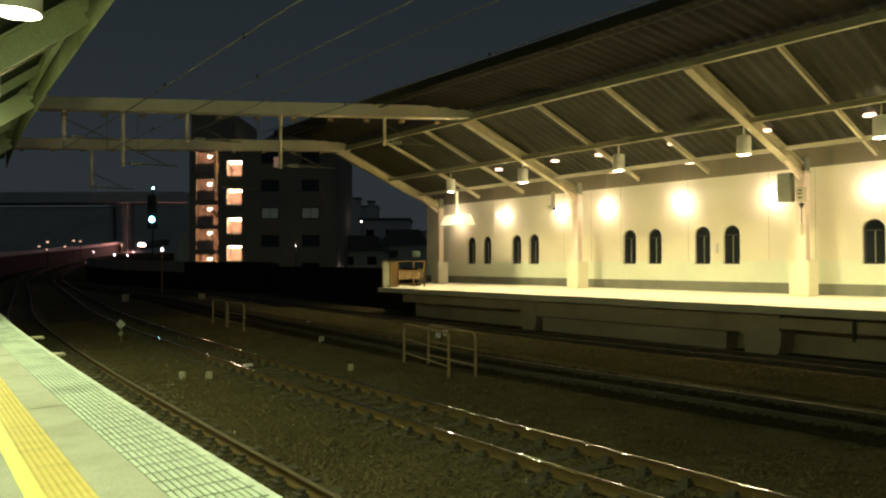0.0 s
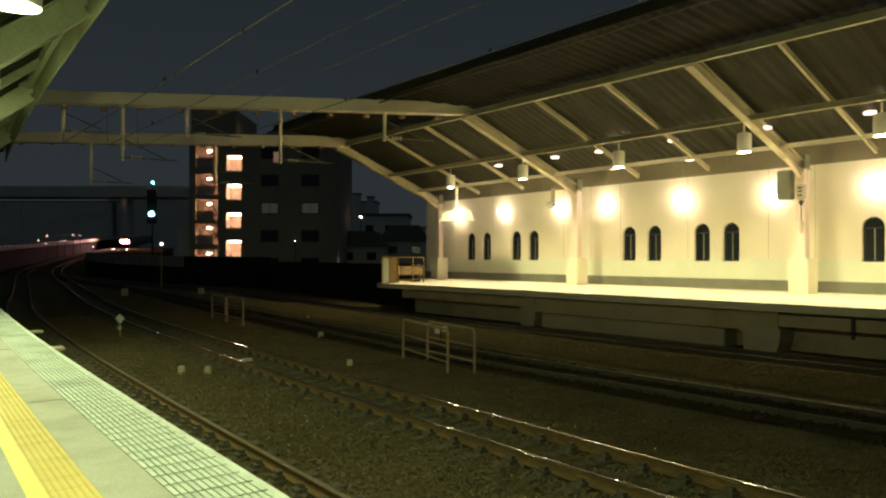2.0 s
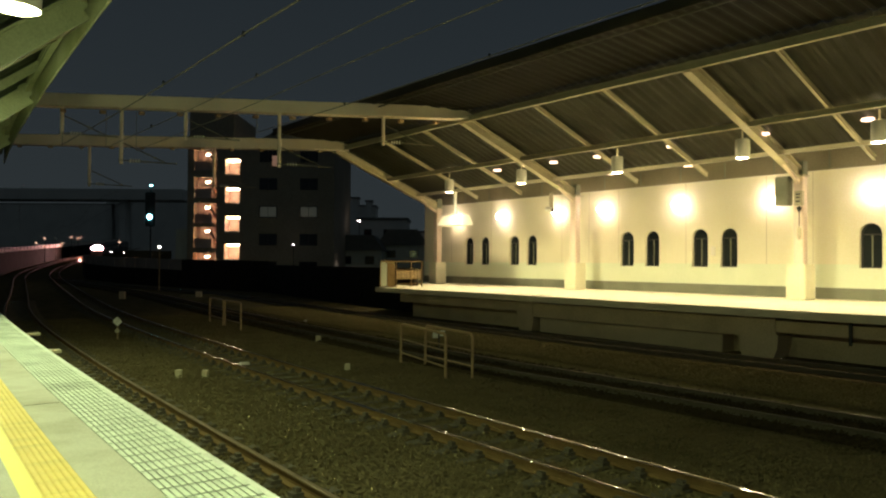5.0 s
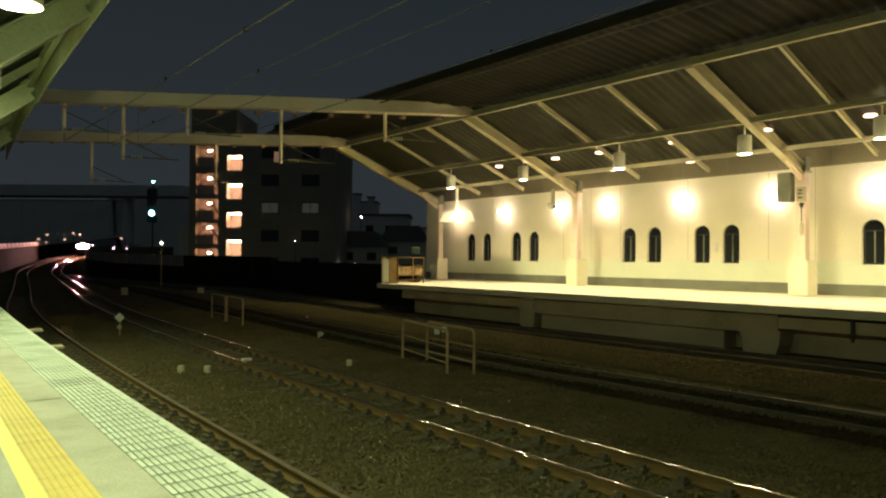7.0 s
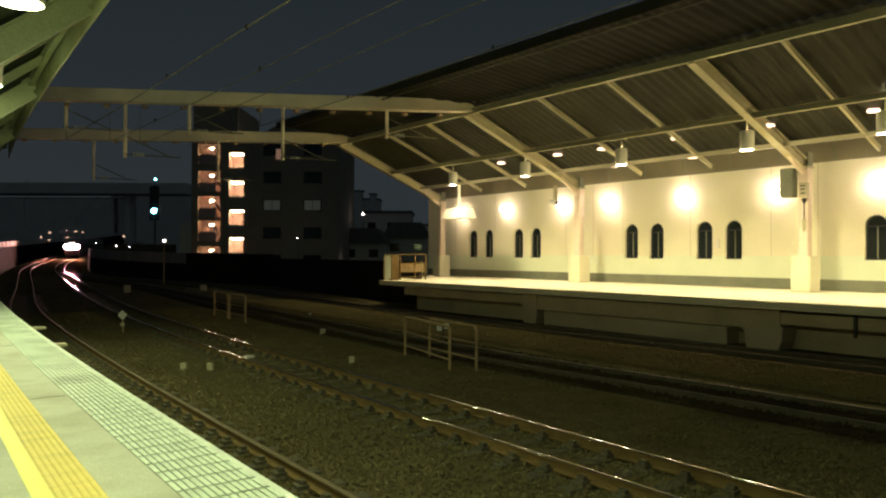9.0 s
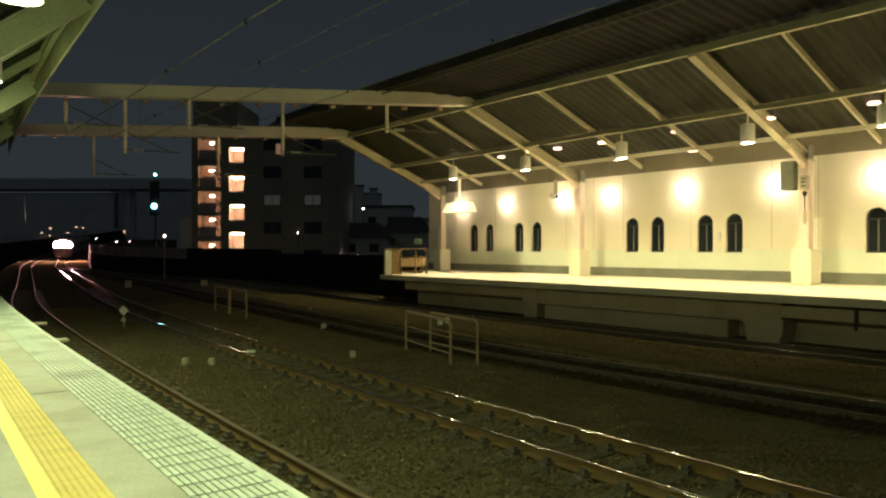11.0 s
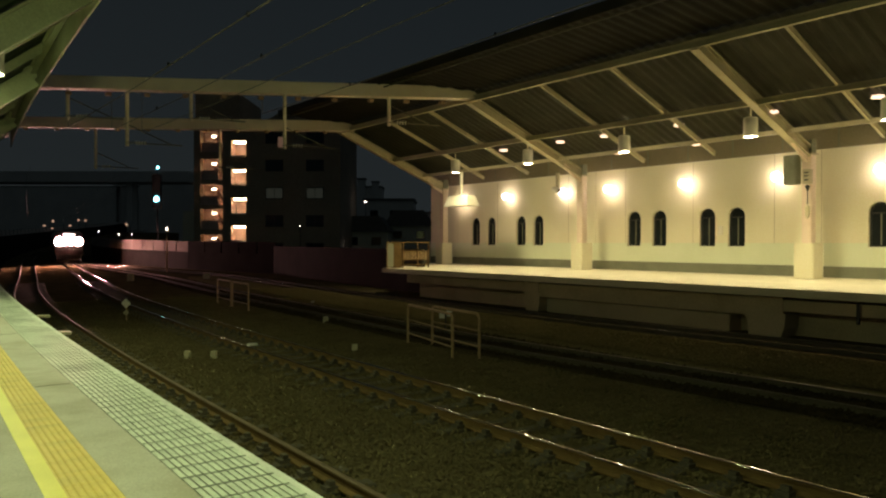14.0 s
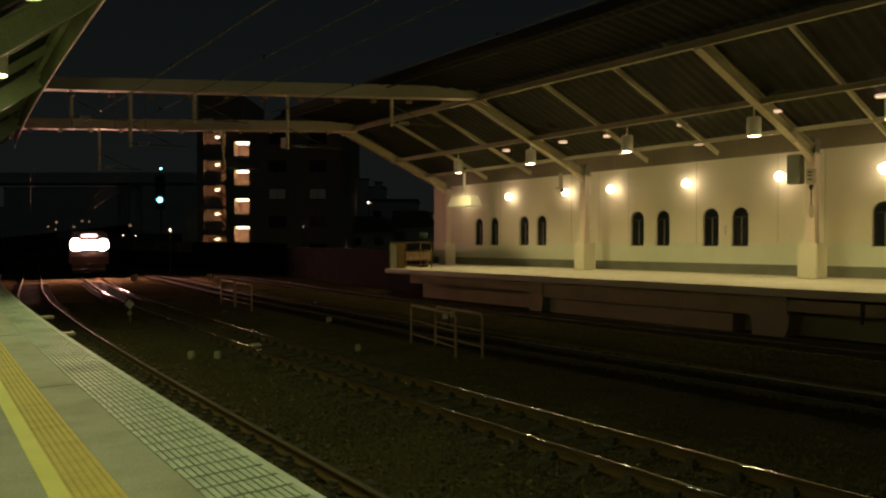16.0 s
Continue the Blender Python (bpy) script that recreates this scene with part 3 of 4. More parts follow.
for y in (36.05, 31.83, 27.34, 24.26, 19.9, 15.55, 11.65):
    t = thing("wall_lamp", "round glowing wall lamp on a short bracket", "lamp", group="wall lamps", m=pose(FAR_WALL, y, 4.2))
    bm = bmesh.new()
    prism(bm, ring(0.09, 12), (0, 0, 0.1), (-0.05, 0, 0.1), up=(0, 0, 1))
    prism(bm, ring(0.025, 8), (-0.05, 0, 0.1), (-0.3, 0, 0.1), up=(0, 0, 1))
    part("bracket", bm, CANM, t)
    bm = bmesh.new()
    bmesh.ops.create_uvsphere(bm, u_segments=20, v_segments=12, radius=0.19, matrix=pose(-0.34, 0, -0.02))
    part("globe", bm, GLOW_WALL, t, "overbright glass globe", smooth=True)
    lamp("wall_lamp_light", "SPOT", (FAR_WALL - 0.45, y - 0.1, 4.25), 135, ROSY, 0.1, (FAR_WALL - 0.25, y - 0.18, 3.0), 112, 0.95)
    lamp("wall_lamp_glow", "POINT", (FAR_WALL - 0.75, y, 4.05), 9, ROSY, 0.1)

# ---- gantry beams over the tracks ----
for (xa, ya), (xb, yb), th in (((-6.0, 39.95), (20.5, 24.65), 0.50), ((-6.0, 52.6), (20.6, 35.3), 0.54)):
    gz = 8.0 if ya < 45 else 7.92
    g = thing("overhead_gantry", "beige steel box girder spanning the tracks overhead", "gantry", group="gantries")
    bm = bmesh.new()
    prism(bm, rect(0.42, th), (xa, ya, gz), (xb, yb, gz))
    part("box_girder", bm, BEAMM, g, bevel=0.02)
    bm = bmesh.new()
    prism(bm, rect(0.5, 0.03), (xa, ya, gz - th / 2 - 0.015), (xb, yb, gz - th / 2 - 0.015))
    part("bottom_flange", bm, BEAMM, g)
    bm = bmesh.new()
    prism(bm, ring(0.22, 14), (xa, ya, -1.3), (xa, ya, gz), up=(0, 1, 0))
    part("mast", bm, BEAMM, g)
    for k, px in enumerate((5.9, 7.9, 10.1, 13.4, 17.2) if ya < 45 else (9.0, 14.5)):
        py = ya + (yb - ya) * (px - xa) / (xb - xa)
        low = 5.45 if k % 2 or ya > 45 else 6.5
        bm = bmesh.new()
        prism(bm, ring(0.075, 8), (px, py, gz - 0.2), (px, py, low), up=(0, 1, 0))
        part("drop_post", bm, BEAMM, g)
        bm = bmesh.new()
        prism(bm, ring(0.025, 8), (px - 0.1, py, low + 0.15), (px + 1.9, py - 1.1, low + 0.05))
        prism(bm, ring(0.025, 8), (px, py, low + 0.9), (px + 1.5, py - 0.85, low + 0.1))
        part("bracket_arm", bm, WIRE, g)
        bm = bmesh.new()
        for q in range(4):
            prism(bm, ring(0.08, 10), (px + 0.3 + 0.1 * q, py - 0.17 - 0.055 * q, low + 0.14), (px + 0.34 + 0.1 * q, py - 0.19 - 0.055 * q, low + 0.14))
        part("insulator", bm, CANM, g, "ribbed pale insulator")
    for q in range(14):
        f = 0.3 + 0.05 * q
        px, py = xa + (xb - xa) * f, ya + (yb - ya) * f
        bm = bmesh.new()
        box(bm, px - 0.1, px + 0.1, py - 0.1, py + 0.1, 7.5, 7.62)
        part("clamp", bm, GALV, g)

# ---- overhead wires ----
def wire(name, pts, r, label, group=""):
    cu = bpy.data.curves.new(name, "CURVE")
    cu.dimensions, cu.bevel_depth, cu.bevel_resolution = "3D", r, 1
    sp = cu.splines.new("POLY")
    sp.points.add(len(pts) - 1)
    for p, q in zip(sp.points, pts):
        p.co = (*q, 1)
    cu.materials.append(WIRE)
    return tagged(new(name, cu), label, "wire", group)


for x, z, r, y1, beads in ((5.9, 6.16, 0.017, 33.0, (14.4, 19.7)), (7.4, 6.1, 0.012, 32.3, (17.2, 26.0)), (8.4, 6.0, 0.011, 31.6, ()), (12.6, 6.9, 0.016, 29.2, (14.4, 21.9))):
    w = wire("overhead_wire", [(x, -8 + (y1 + 8) * i / 20, z - 0.06 * math.sin(math.pi * i / 10) ** 2) for i in range(21)] + [(x, y1 + 0.05, 7.75)], r, "thin overhead line wire above the tracks", "overhead wires")
    for y in beads:
        bm = bmesh.new()
        lathe(bm, [(0.015, 0.06), (0.032, 0.04), (0.036, 0.0), (0.032, -0.04), (0.012, -0.06)], at=(x, y, z), n=10)
        part("wire_clamp", bm, DARKM if x != 7.3 else CANM, w)

for x in TRACKS[:2]:
    ys = [36 + 6 * i for i in range(40)]
    wire("contact_wire", [along(x, y, RAIL_Z + 5.1) for y in ys], 0.006, "contact wire following the curve of the track", "curve wires")
    wire("messenger_wire", [along(x, y, RAIL_Z + 5.7 + 0.25 * math.cos(y / 45 * 2 * math.pi)) for y in ys], 0.006, "sagging messenger wire above the curve", "curve wires")

# ---- near canopy ----
ncan = thing("canopy_near", "green-grey steel canopy over the near platform", "canopy")
NX, NZ = 2.45, 5.92
NC0, NC1 = -8.0, 36.0
VALLEY, BACK = -0.4, -5.95


def near_z(x):
    return NZ - 0.80 * (NX - x) if x > VALLEY else NZ - 0.80 * (NX - VALLEY) + 0.25 * (VALLEY - x)


def nb(profile, x0, x1, y, dz):
    bm = bmesh.new()
    prism(bm, profile, along(x0, y, near_z(x0) + dz), along(x1, y, near_z(x1) + dz))
    return bm


for y in (-2.7, 5.4, 13.5, 21.6, 29.7):
    part("main_rafter", nb(hbeam(0.22, 0.46, 0.03, 0.04), NX, VALLEY, y, -0.16), NEARST, ncan)
    part("rear_rafter", nb(hbeam(0.22, 0.46, 0.03, 0.04), VALLEY, BACK - swing(y), y, -0.16), NEARST, ncan)
    bm = bmesh.new()
    x = NX - 0.02
    a = Vector(along(x, y, near_z(x)))
    v = [bm.verts.new(a + Vector(q)) for q in ((-0.2, -0.02, -0.4), (0.12, -0.02, -0.12), (0.12, -0.02, 0.3), (-0.2, -0.02, 0.1), (-0.2, 0.02, -0.4), (0.12, 0.02, -0.12), (0.12, 0.02, 0.3), (-0.2, 0.02, 0.1))]
    for q in ((3, 2, 1, 0), (4, 5, 6, 7), (0, 1, 5, 4), (1, 2, 6, 5), (2, 3, 7, 6), (3, 0, 4, 7)):
        bm.faces.new([v[t] for t in q])
    part("end_plate", bm, NEARST, ncan)
    for d in (2.7, 5.4):
        part("common_rafter", nb(hbeam(0.11, 0.18, 0.03, 0.03), NX, VALLEY, y + d, 0.05), NEARST, ncan)
for x in (NX, VALLEY):
    bm = bmesh.new()
    ribbon(bm, [(x + a, near_z(x) + 0.04 + b) for a, b in hbeam(0.12, 0.22, 0.03, 0.03)], np.arange(NC0, NC1 + 0.1, 1.5), 0)
    part("purlin", bm, NEARST, ncan)
bm = bmesh.new()
prev = None
for k, y in enumerate(np.arange(NC0, NC1 + 0.01, 0.15)):
    d = 0.045 if (k // 2) % 2 else 0.0
    rowv = [bm.verts.new(along(x, y, near_z(x) + 0.2 + d)) for x in (NX + 0.1, VALLEY, BACK)]
    if prev:
        for i in range(2):
            bm.faces.new((prev[i], rowv[i], rowv[i + 1], prev[i + 1]))
    prev = rowv
bmesh.ops.solidify(bm, geom=bm.faces[:], thickness=-0.04)
part("roof_deck", bm, NEARDECK, ncan, "ribbed green decking coloured dark for its shade")
bm = bmesh.new()
ribbon(bm, [(NX + 0.12, NZ - 0.46), (NX + 0.16, NZ - 0.46), (NX + 0.16, NZ + 0.34), (NX + 0.12, NZ + 0.34)], np.arange(NC0, NC1 + 0.1, 1.5), 0)
part("eaves_fascia", bm, NEARST, ncan)
bm = bmesh.new()
box(bm, -6.2, -5.9, -8, 40, 0, 6)
solid("wall_near", bm, WALL, "plain station wall behind the near platform", "wall", kind="structure")
for x, y in ((1.22, -0.4), (1.23, 4.6), (1.22, 9.6), (1.36, 14.6), (1.66, 19.6)):
    can_lamp(pose(x, y, 4.36), GLOW_N, PALE, 520 if y < 13 else 680, r=0.265, h=0.6, drop=0.26, wide=150, spill=0.27)

# ---- apartment building with lit stairs, set square to the street ----
STREET = -37.5


def away(x, d, z=0.0, turn=0.0):
    return pose(0, 0, 0, 0, 0, STREET) @ pose(x, d, z, 0, 0, turn)


APT = away(0, 96, 1.5) @ Matrix.Scale(96 / 78, 4) @ Matrix.Translation((0, 0, -1.5))
apt = thing("apartment_building", "dark brown apartment block with an open lit stairwell", "building", m=APT)
bm = bmesh.new()
box(bm, -21.4, -11.4, 0, 14, -6, 14.0)
part("wall", bm, BLDG, apt)
bm = bmesh.new()
v = box(bm, -21.8, -11.0, -0.4, 14.4, 14.0, 14.2)
part("roof_slab", bm, ROOF, apt)
bm = bmesh.new()
v = box(bm, -20.8, -13.4, 2, 12, 14.2, 15.8)
for i in (4, 5, 6, 7):
    v[i].co.x = -17.1 + (v[i].co.x + 17.1) * 0.25
part("roof_house", bm, ROOF, apt)
bm = bmesh.new()
box(bm, -26.9, -22.1, 0.2, 9, 13.6, 17.3)
part("stair_tower", bm, BLDG, apt)
LEFT_Z = (12.84, 9.9, 7.2, 4.62, 1.9, -0.9)
RIGHT_Z = (12.3, 9.25, 6.2, 3.25, 0.3)


def pierced(x0, x1, z0, z1, gaps):
    """A front strip with gaps (low, high) through it."""
    z = z0
    for lo, hi in sorted(gaps) + [(z1, z1)]:
        bm = bmesh.new()
        box(bm, x0, x1, 0, 0.3, z, lo)
        part("stair_front", bm, BLDG, apt, "dark front wall of the stairwell")
        z = hi


for x0, x1 in ((-27.0, -26.3), (-23.9, -23.0), (-21.45, -21.4)):
    bm = bmesh.new()
    box(bm, x0, x1, 0.0, 0.3, -6, 13.6)
    part("pier", bm, BLDG, apt)
pierced(-26.3, -23.9, -6, 13.6, [(z - 1.75, z + 0.45) for z in LEFT_Z])
pierced(-23.0, -21.45, -6, 13.6, [(z - 1.75, z + 0.05) for z in RIGHT_Z])
bm = bmesh.new()
box(bm, -26.95, -21.45, 3.0, 3.2, -6, 13.6)
part("stair_back_wall", bm, STAIR, apt, "warm lit rear wall of the stairs")
bm = bmesh.new()
box(bm, -27.0, -26.95, 0.3, 3.2, -6, 13.6)
part("stair_side_wall", bm, BLDG, apt)
bm = bmesh.new()
box(bm, -23.6, -23.4, 0.3, 3.0, -6, 13.6)
part("stair_partition", bm, STAIR, apt)
for k, z in enumerate(LEFT_Z):
    bm = bmesh.new()
    box(bm, -26.9, -23.6, 0.3, 3.0, z - 2.0, z - 1.8)
    part("landing", bm, STAIR, apt)
    bm = bmesh.new()
    box(bm, -26.25, -24.4, 0.1, 0.2, z - 1.75, z - 0.75)
    part("stair_parapet", bm, STAIR, apt)
    bm = bmesh.new()
    for i in range(8):
        box(bm, -24.9 + 0.12 * i, -24.78 + 0.12 * i, 0.5, 1.4, z - 0.15 - 0.2 * i, z + 0.02 - 0.2 * i)
    part("stair_flight", bm, STAIR, apt)
    bm = bmesh.new()
    box(bm, -25.2, -24.8, 0.5, 0.9, z - 0.08, z + 0.08)
    part("stair_lamp", bm, STAIRLIGHT, apt, "glowing ceiling lamp")
    lamp("stair_light", "POINT", APT @ Vector((-25.1, 0.7, z - 0.3)), 65, (1.0, 0.55, 0.38), 0.15)
for k, z in enumerate(RIGHT_Z):
    bm = bmesh.new()
    box(bm, -23.4, -21.5, 0.3, 3.0, z - 1.95, z - 1.75)
    part("landing", bm, STAIR, apt)
    bm = bmesh.new()
    box(bm, -23.0, -21.45, -0.06, 0.0, z - 1.75, z - 1.55)
    part("landing_edge", bm, CANM, apt, "pale landing edge")
    bm = bmesh.new()
    for q in (-1.3, -1.05, -0.8):
        box(bm, -23.0, -21.45, 0.1, 0.14, z + q, z + q + 0.05)
    part("stair_rail", bm, STAIR, apt)
    bm = bmesh.new()
    box(bm, -22.9, -21.55, 0.5, 1.1, z - 0.16, z)
    part("stair_lamp", bm, STAIRLIGHT, apt, "glowing ceiling lamp")
    lamp("stair_light", "POINT", APT @ Vector((-22.2, 0.8, z - 0.45)), 190, (1.0, 0.60, 0.44), 0.2)
for c, x in enumerate((-18.4, -14.1)):
    for k in range(0, 5):
        z = 0.2 + 2.95 * k
        w = part("window", bmesh.new(), DARKM, apt)
        bm = bmesh.new()
        box(bm, x - 0.95, x + 0.95, -0.04, 0.05, z, z + 1.25)
        bm.to_mesh(w.data)
        bm.free()
        w.data.materials.clear()
        w.data.materials.append(FRAME)
        bm = bmesh.new()
        box(bm, x - 0.85, x - 0.03, -0.07, -0.04, z + 0.1, z + 1.15)
        box(bm, x + 0.03, x + 0.85, -0.07, -0.04, z + 0.1, z + 1.15)
        part("pane", bm, WINDIM if k == 2 else GLASS, w)
bm = bmesh.new()
box(bm, -18.0, -17.2, -0.08, 0.0, 11.6, 12.7)
part("lit_window", bm, WINWARM, apt, "small warm lit window")
bm = bmesh.new()
box(bm, -28.9, -27.1, 2, 12, -6, 4.9)
part("side_wing", bm, BLDG_PALE, apt, "pale low side wing")

# ---- distant town ----
town = (
    (-158, 430, 77, 36, 26), (-222, 430, 82, 34, 30), (-118, 470, 36, 36, 24), (-12, 150, 10, 10.0, 12), (-25.7, 240, 8, 19.5, 10), (-28.2, 239, 2.5, 22, 3), (-23.6, 239, 2, 21, 3),
    (-2.0, 190, 16, 9.0, 10), (-300, 460, 88, 24, 30), (8, 170, 16, 11, 12), (-88, 460, 30, 24, 20))
for x, d, w, h, dep in town:
    b = thing("distant_building", "unlit building far beyond the railway at night", "building", group="distant town", m=away(x, d))
    bm = bmesh.new()
    box(bm, -w / 2, w / 2, 0, dep, -6, h)
    part("wall", bm, FARM, b)
    bm = bmesh.new()
    box(bm, -w / 2 - 0.3, w / 2 + 0.3, -0.3, dep + 0.3, h, h + 0.5)
    part("roof", bm, ROOF, b)
    for k in range(int(h // 3.2) if d < 400 else 0):
        for i in range(int(w // 4)):
            bm = bmesh.new()
            xx = -w / 2 + 2 + 4 * i
            box(bm, xx - 0.8, xx + 0.8, -0.06, 0, 0.4 + 3.2 * k, 1.7 + 3.2 * k)
            part("window", bm, GLASS, b)

vd = thing("elevated_road", "dark elevated road on piers across the distance", "bridge", m=away(-140, 300))
bm = bmesh.new()
box(bm, -120, 34, 0, 14, 26.2, 30.6)
part("road_deck", bm, FARM, vd)
for x in (-60, 8):
    bm = bmesh.new()
    box(bm, x - 1.2, x + 1.2, 4, 9, -6, 26.2)
    part("pier", bm, FARM, vd)

# houses beyond the platform end
for x, d, w, z0, zr in ((-12.2, 108, 6.8, 3.2, 5.4), (-6.1, 116, 7.2, 4.2, 6.6), (-17.0, 122, 7.5, 2.4, 4.6)):
    hs = thing("house", "dim gabled house beyond the railway at night", "house", group="houses", m=away(x, d))
    bm = bmesh.new()
    box(bm, -w / 2, w / 2, 0, 8, -6, z0)
    part("wall", bm, BLDG_PALE, hs)
    bm = bmesh.new()
    prism(bm, [(-w / 2 - 0.5, z0 - 0.1), (w / 2 + 0.5, z0 - 0.1), (w / 2 - 1.2, zr), (-w / 2 + 1.2, zr)], (0, -0.5, 0), (0, 8.5, 0))
    part("roof", bm, ROOF, hs)
    for xx in (-w / 4, w / 4):
        bm = bmesh.new()
        box(bm, xx - 0.7, xx + 0.7, -0.05, 0.02, z0 - 2.1, z0 - 0.9)
        wd = part("window", bm, FRAME, hs)
        bm = bmesh.new()
        box(bm, xx - 0.6, xx + 0.6, -0.08, -0.05, z0 - 2.0, z0 - 1.0)
        part("pane", bm, GLASS, wd)

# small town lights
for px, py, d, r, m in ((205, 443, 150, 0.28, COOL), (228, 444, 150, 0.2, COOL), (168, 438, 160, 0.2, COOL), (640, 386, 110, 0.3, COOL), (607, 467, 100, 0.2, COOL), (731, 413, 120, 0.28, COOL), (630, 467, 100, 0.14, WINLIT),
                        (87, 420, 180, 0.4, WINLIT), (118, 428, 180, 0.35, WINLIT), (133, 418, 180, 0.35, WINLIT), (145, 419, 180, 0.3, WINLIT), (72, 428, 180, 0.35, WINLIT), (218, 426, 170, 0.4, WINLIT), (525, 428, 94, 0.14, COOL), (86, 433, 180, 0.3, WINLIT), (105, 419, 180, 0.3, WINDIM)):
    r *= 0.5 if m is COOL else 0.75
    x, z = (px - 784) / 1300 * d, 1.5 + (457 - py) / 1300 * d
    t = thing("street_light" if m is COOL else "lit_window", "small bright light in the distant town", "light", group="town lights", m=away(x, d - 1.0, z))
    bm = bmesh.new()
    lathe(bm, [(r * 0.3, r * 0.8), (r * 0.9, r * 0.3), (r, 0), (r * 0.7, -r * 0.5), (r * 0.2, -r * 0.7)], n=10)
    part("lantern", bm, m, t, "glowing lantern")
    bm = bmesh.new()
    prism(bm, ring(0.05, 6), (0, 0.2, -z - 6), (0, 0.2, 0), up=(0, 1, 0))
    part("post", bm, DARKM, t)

# ---- signal mast and platform-end lamp ----
sig = thing("railway_signal", "tall colour-light railway signal showing blue-green", "signal", m=away(-32.0, 80.6))
bm = bmesh.new()
prism(bm, ring(0.09, 10), (0, 0.3, -2), (0, 0.3, 10), up=(0, 1, 0))
part("mast", bm, DARKM, sig)
bm = bmesh.new()
box(bm, -0.55, 0.55, 0, 0.2, 5.2, 9.0)
part("backboard", bm, DARKM, sig, bevel=0.08)
bm = bmesh.new()
prism(bm, ring(0.27, 16), (0, -0.02, 6.25), (0, -0.1, 6.25))
part("green_aspect", bm, GREEN, sig, "glowing blue-green lens")
bm = bmesh.new()
prism(bm, ring(0.11, 12), (0.15, -0.02, 9.7), (0.15, -0.1, 9.7))
part("upper_aspect", bm, GREEN, sig, "small glowing lens")
pl = thing("platform_lamp", "slim lamp post with a small lit lantern", "lamp post", m=away(-24.9, 65))
bm = bmesh.new()
prism(bm, ring(0.06, 10), (0, 0, -3), (0, 0, 2.6), up=(0, 1, 0))
part("post", bm, GALV, pl)
bm = bmesh.new()
lathe(bm, [(0.03, 0.0), (0.08, 0.06), (0.10, 0.18), (0.03, 0.24)], at=(0, 0, 2.55), n=12)
part("lantern", bm, COOL, pl, "glowing lantern")

# ---- parapets of the raised line ----
outer = thing("noise_barrier", "noise barrier along the outside of the curve", "barrier", kind="structure")
ys = [50 + 5 * i for i in range(58)]
low, top = RAIL_Z + 2.5, RAIL_Z + 3.4
bm = bmesh.new()
ribbon(bm, [(-0.12, -6), (0.12, -6), (0.12, low), (-0.12, low)], ys, -2.6)
part("barrier_base", bm, DARKWALL, outer, "dark lower wall")
for a, b in zip(ys, ys[1:]):
    bm = bmesh.new()
    ribbon(bm, [(-0.06, low), (0.06, low), (0.06, top), (-0.06, top)], [a + 0.12, b - 0.12], -2.6)
    part("barrier_panel", bm, BARRIER, outer)
    bm = bmesh.new()
    ribbon(bm, [(-0.1, low), (0.1, low), (0.1, top + 0.1), (-0.1, top + 0.1)], [a - 0.1, a + 0.1], -2.6)
    part("barrier_post", bm, DARKM, outer)
bm = bmesh.new()
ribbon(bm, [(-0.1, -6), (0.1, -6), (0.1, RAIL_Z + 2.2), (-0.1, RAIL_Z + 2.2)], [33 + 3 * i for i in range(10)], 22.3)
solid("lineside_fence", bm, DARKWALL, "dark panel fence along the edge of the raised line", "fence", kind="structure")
inner = thing("retaining_barrier", "pale panel barrier where the loop tracks join the line", "barrier", kind="structure")
corner = [Vector((27.2, 60.0, 0.0)), Vector((23.5, 72.0, 0.1)), Vector((20.8, 86.0, 0.3)), Vector((20.4, 98.0, 0.6)), Vector((24.6, 120.0, 0.8))]
for k, (a, b) in enumerate(zip(corner, corner[1:])):
    bm = bmesh.new()
    prism(bm, rect(0.24, 6.7), a + Vector((0, 0, -2.89)), b + Vector((0, 0, -2.89)))
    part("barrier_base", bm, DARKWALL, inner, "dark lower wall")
    n = max(1, int((b - a).length // 2.3))
    for i in range(n):
        p, q = a.lerp(b, (i + 0.03) / n), a.lerp(b, (i + 0.97) / n)
        bm = bmesh.new()
        prism(bm, rect(0.12, 1.1), p + Vector((0, 0, 0.96)), q + Vector((0, 0, 0.96)))
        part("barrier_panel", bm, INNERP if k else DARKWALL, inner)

# ---- railing at the end of the far platform ----
fen = thing("platform_end_railing", "low slatted railing closing the platform end", "railing", m=pose(FAR_EDGE + 0.1, 32.0, FZ))
for x in (0, 1.0, 1.95, 2.65):
    bm = bmesh.new()
    box(bm, x - 0.025, x + 0.025, -0.025, 0.025, 0, 1.36)
    part("post", bm, RUST, fen)
for z in (1.33, 0.86, 0.40, 0.14):
    bm = bmesh.new()
    box(bm, -0.025 if z > 1 else 1.0, 2.68, -0.02, 0.02, z, z + 0.045)
    part("rail", bm, RUST, fen)
for i in range(15):
    bm = bmesh.new()
    box(bm, 1.06 + 0.105 * i, 1.115 + 0.105 * i, 0.025, 0.045, 0.42, 0.88)
    part("slat", bm, GALV, fen)
bm = bmesh.new()
box(bm, 0.04, 0.42, 0.0, 0.03, 0.06, 1.28)
part("infill_panel", bm, SKIRT, fen, "grey-green infill panel")
bm = bmesh.new()
box(bm, 0.44, 0.94, 0.0, 0.3, 0, 1.3)
part("end_cabinet", bm, RUST, fen, "brown steel cabinet", bevel=0.02)


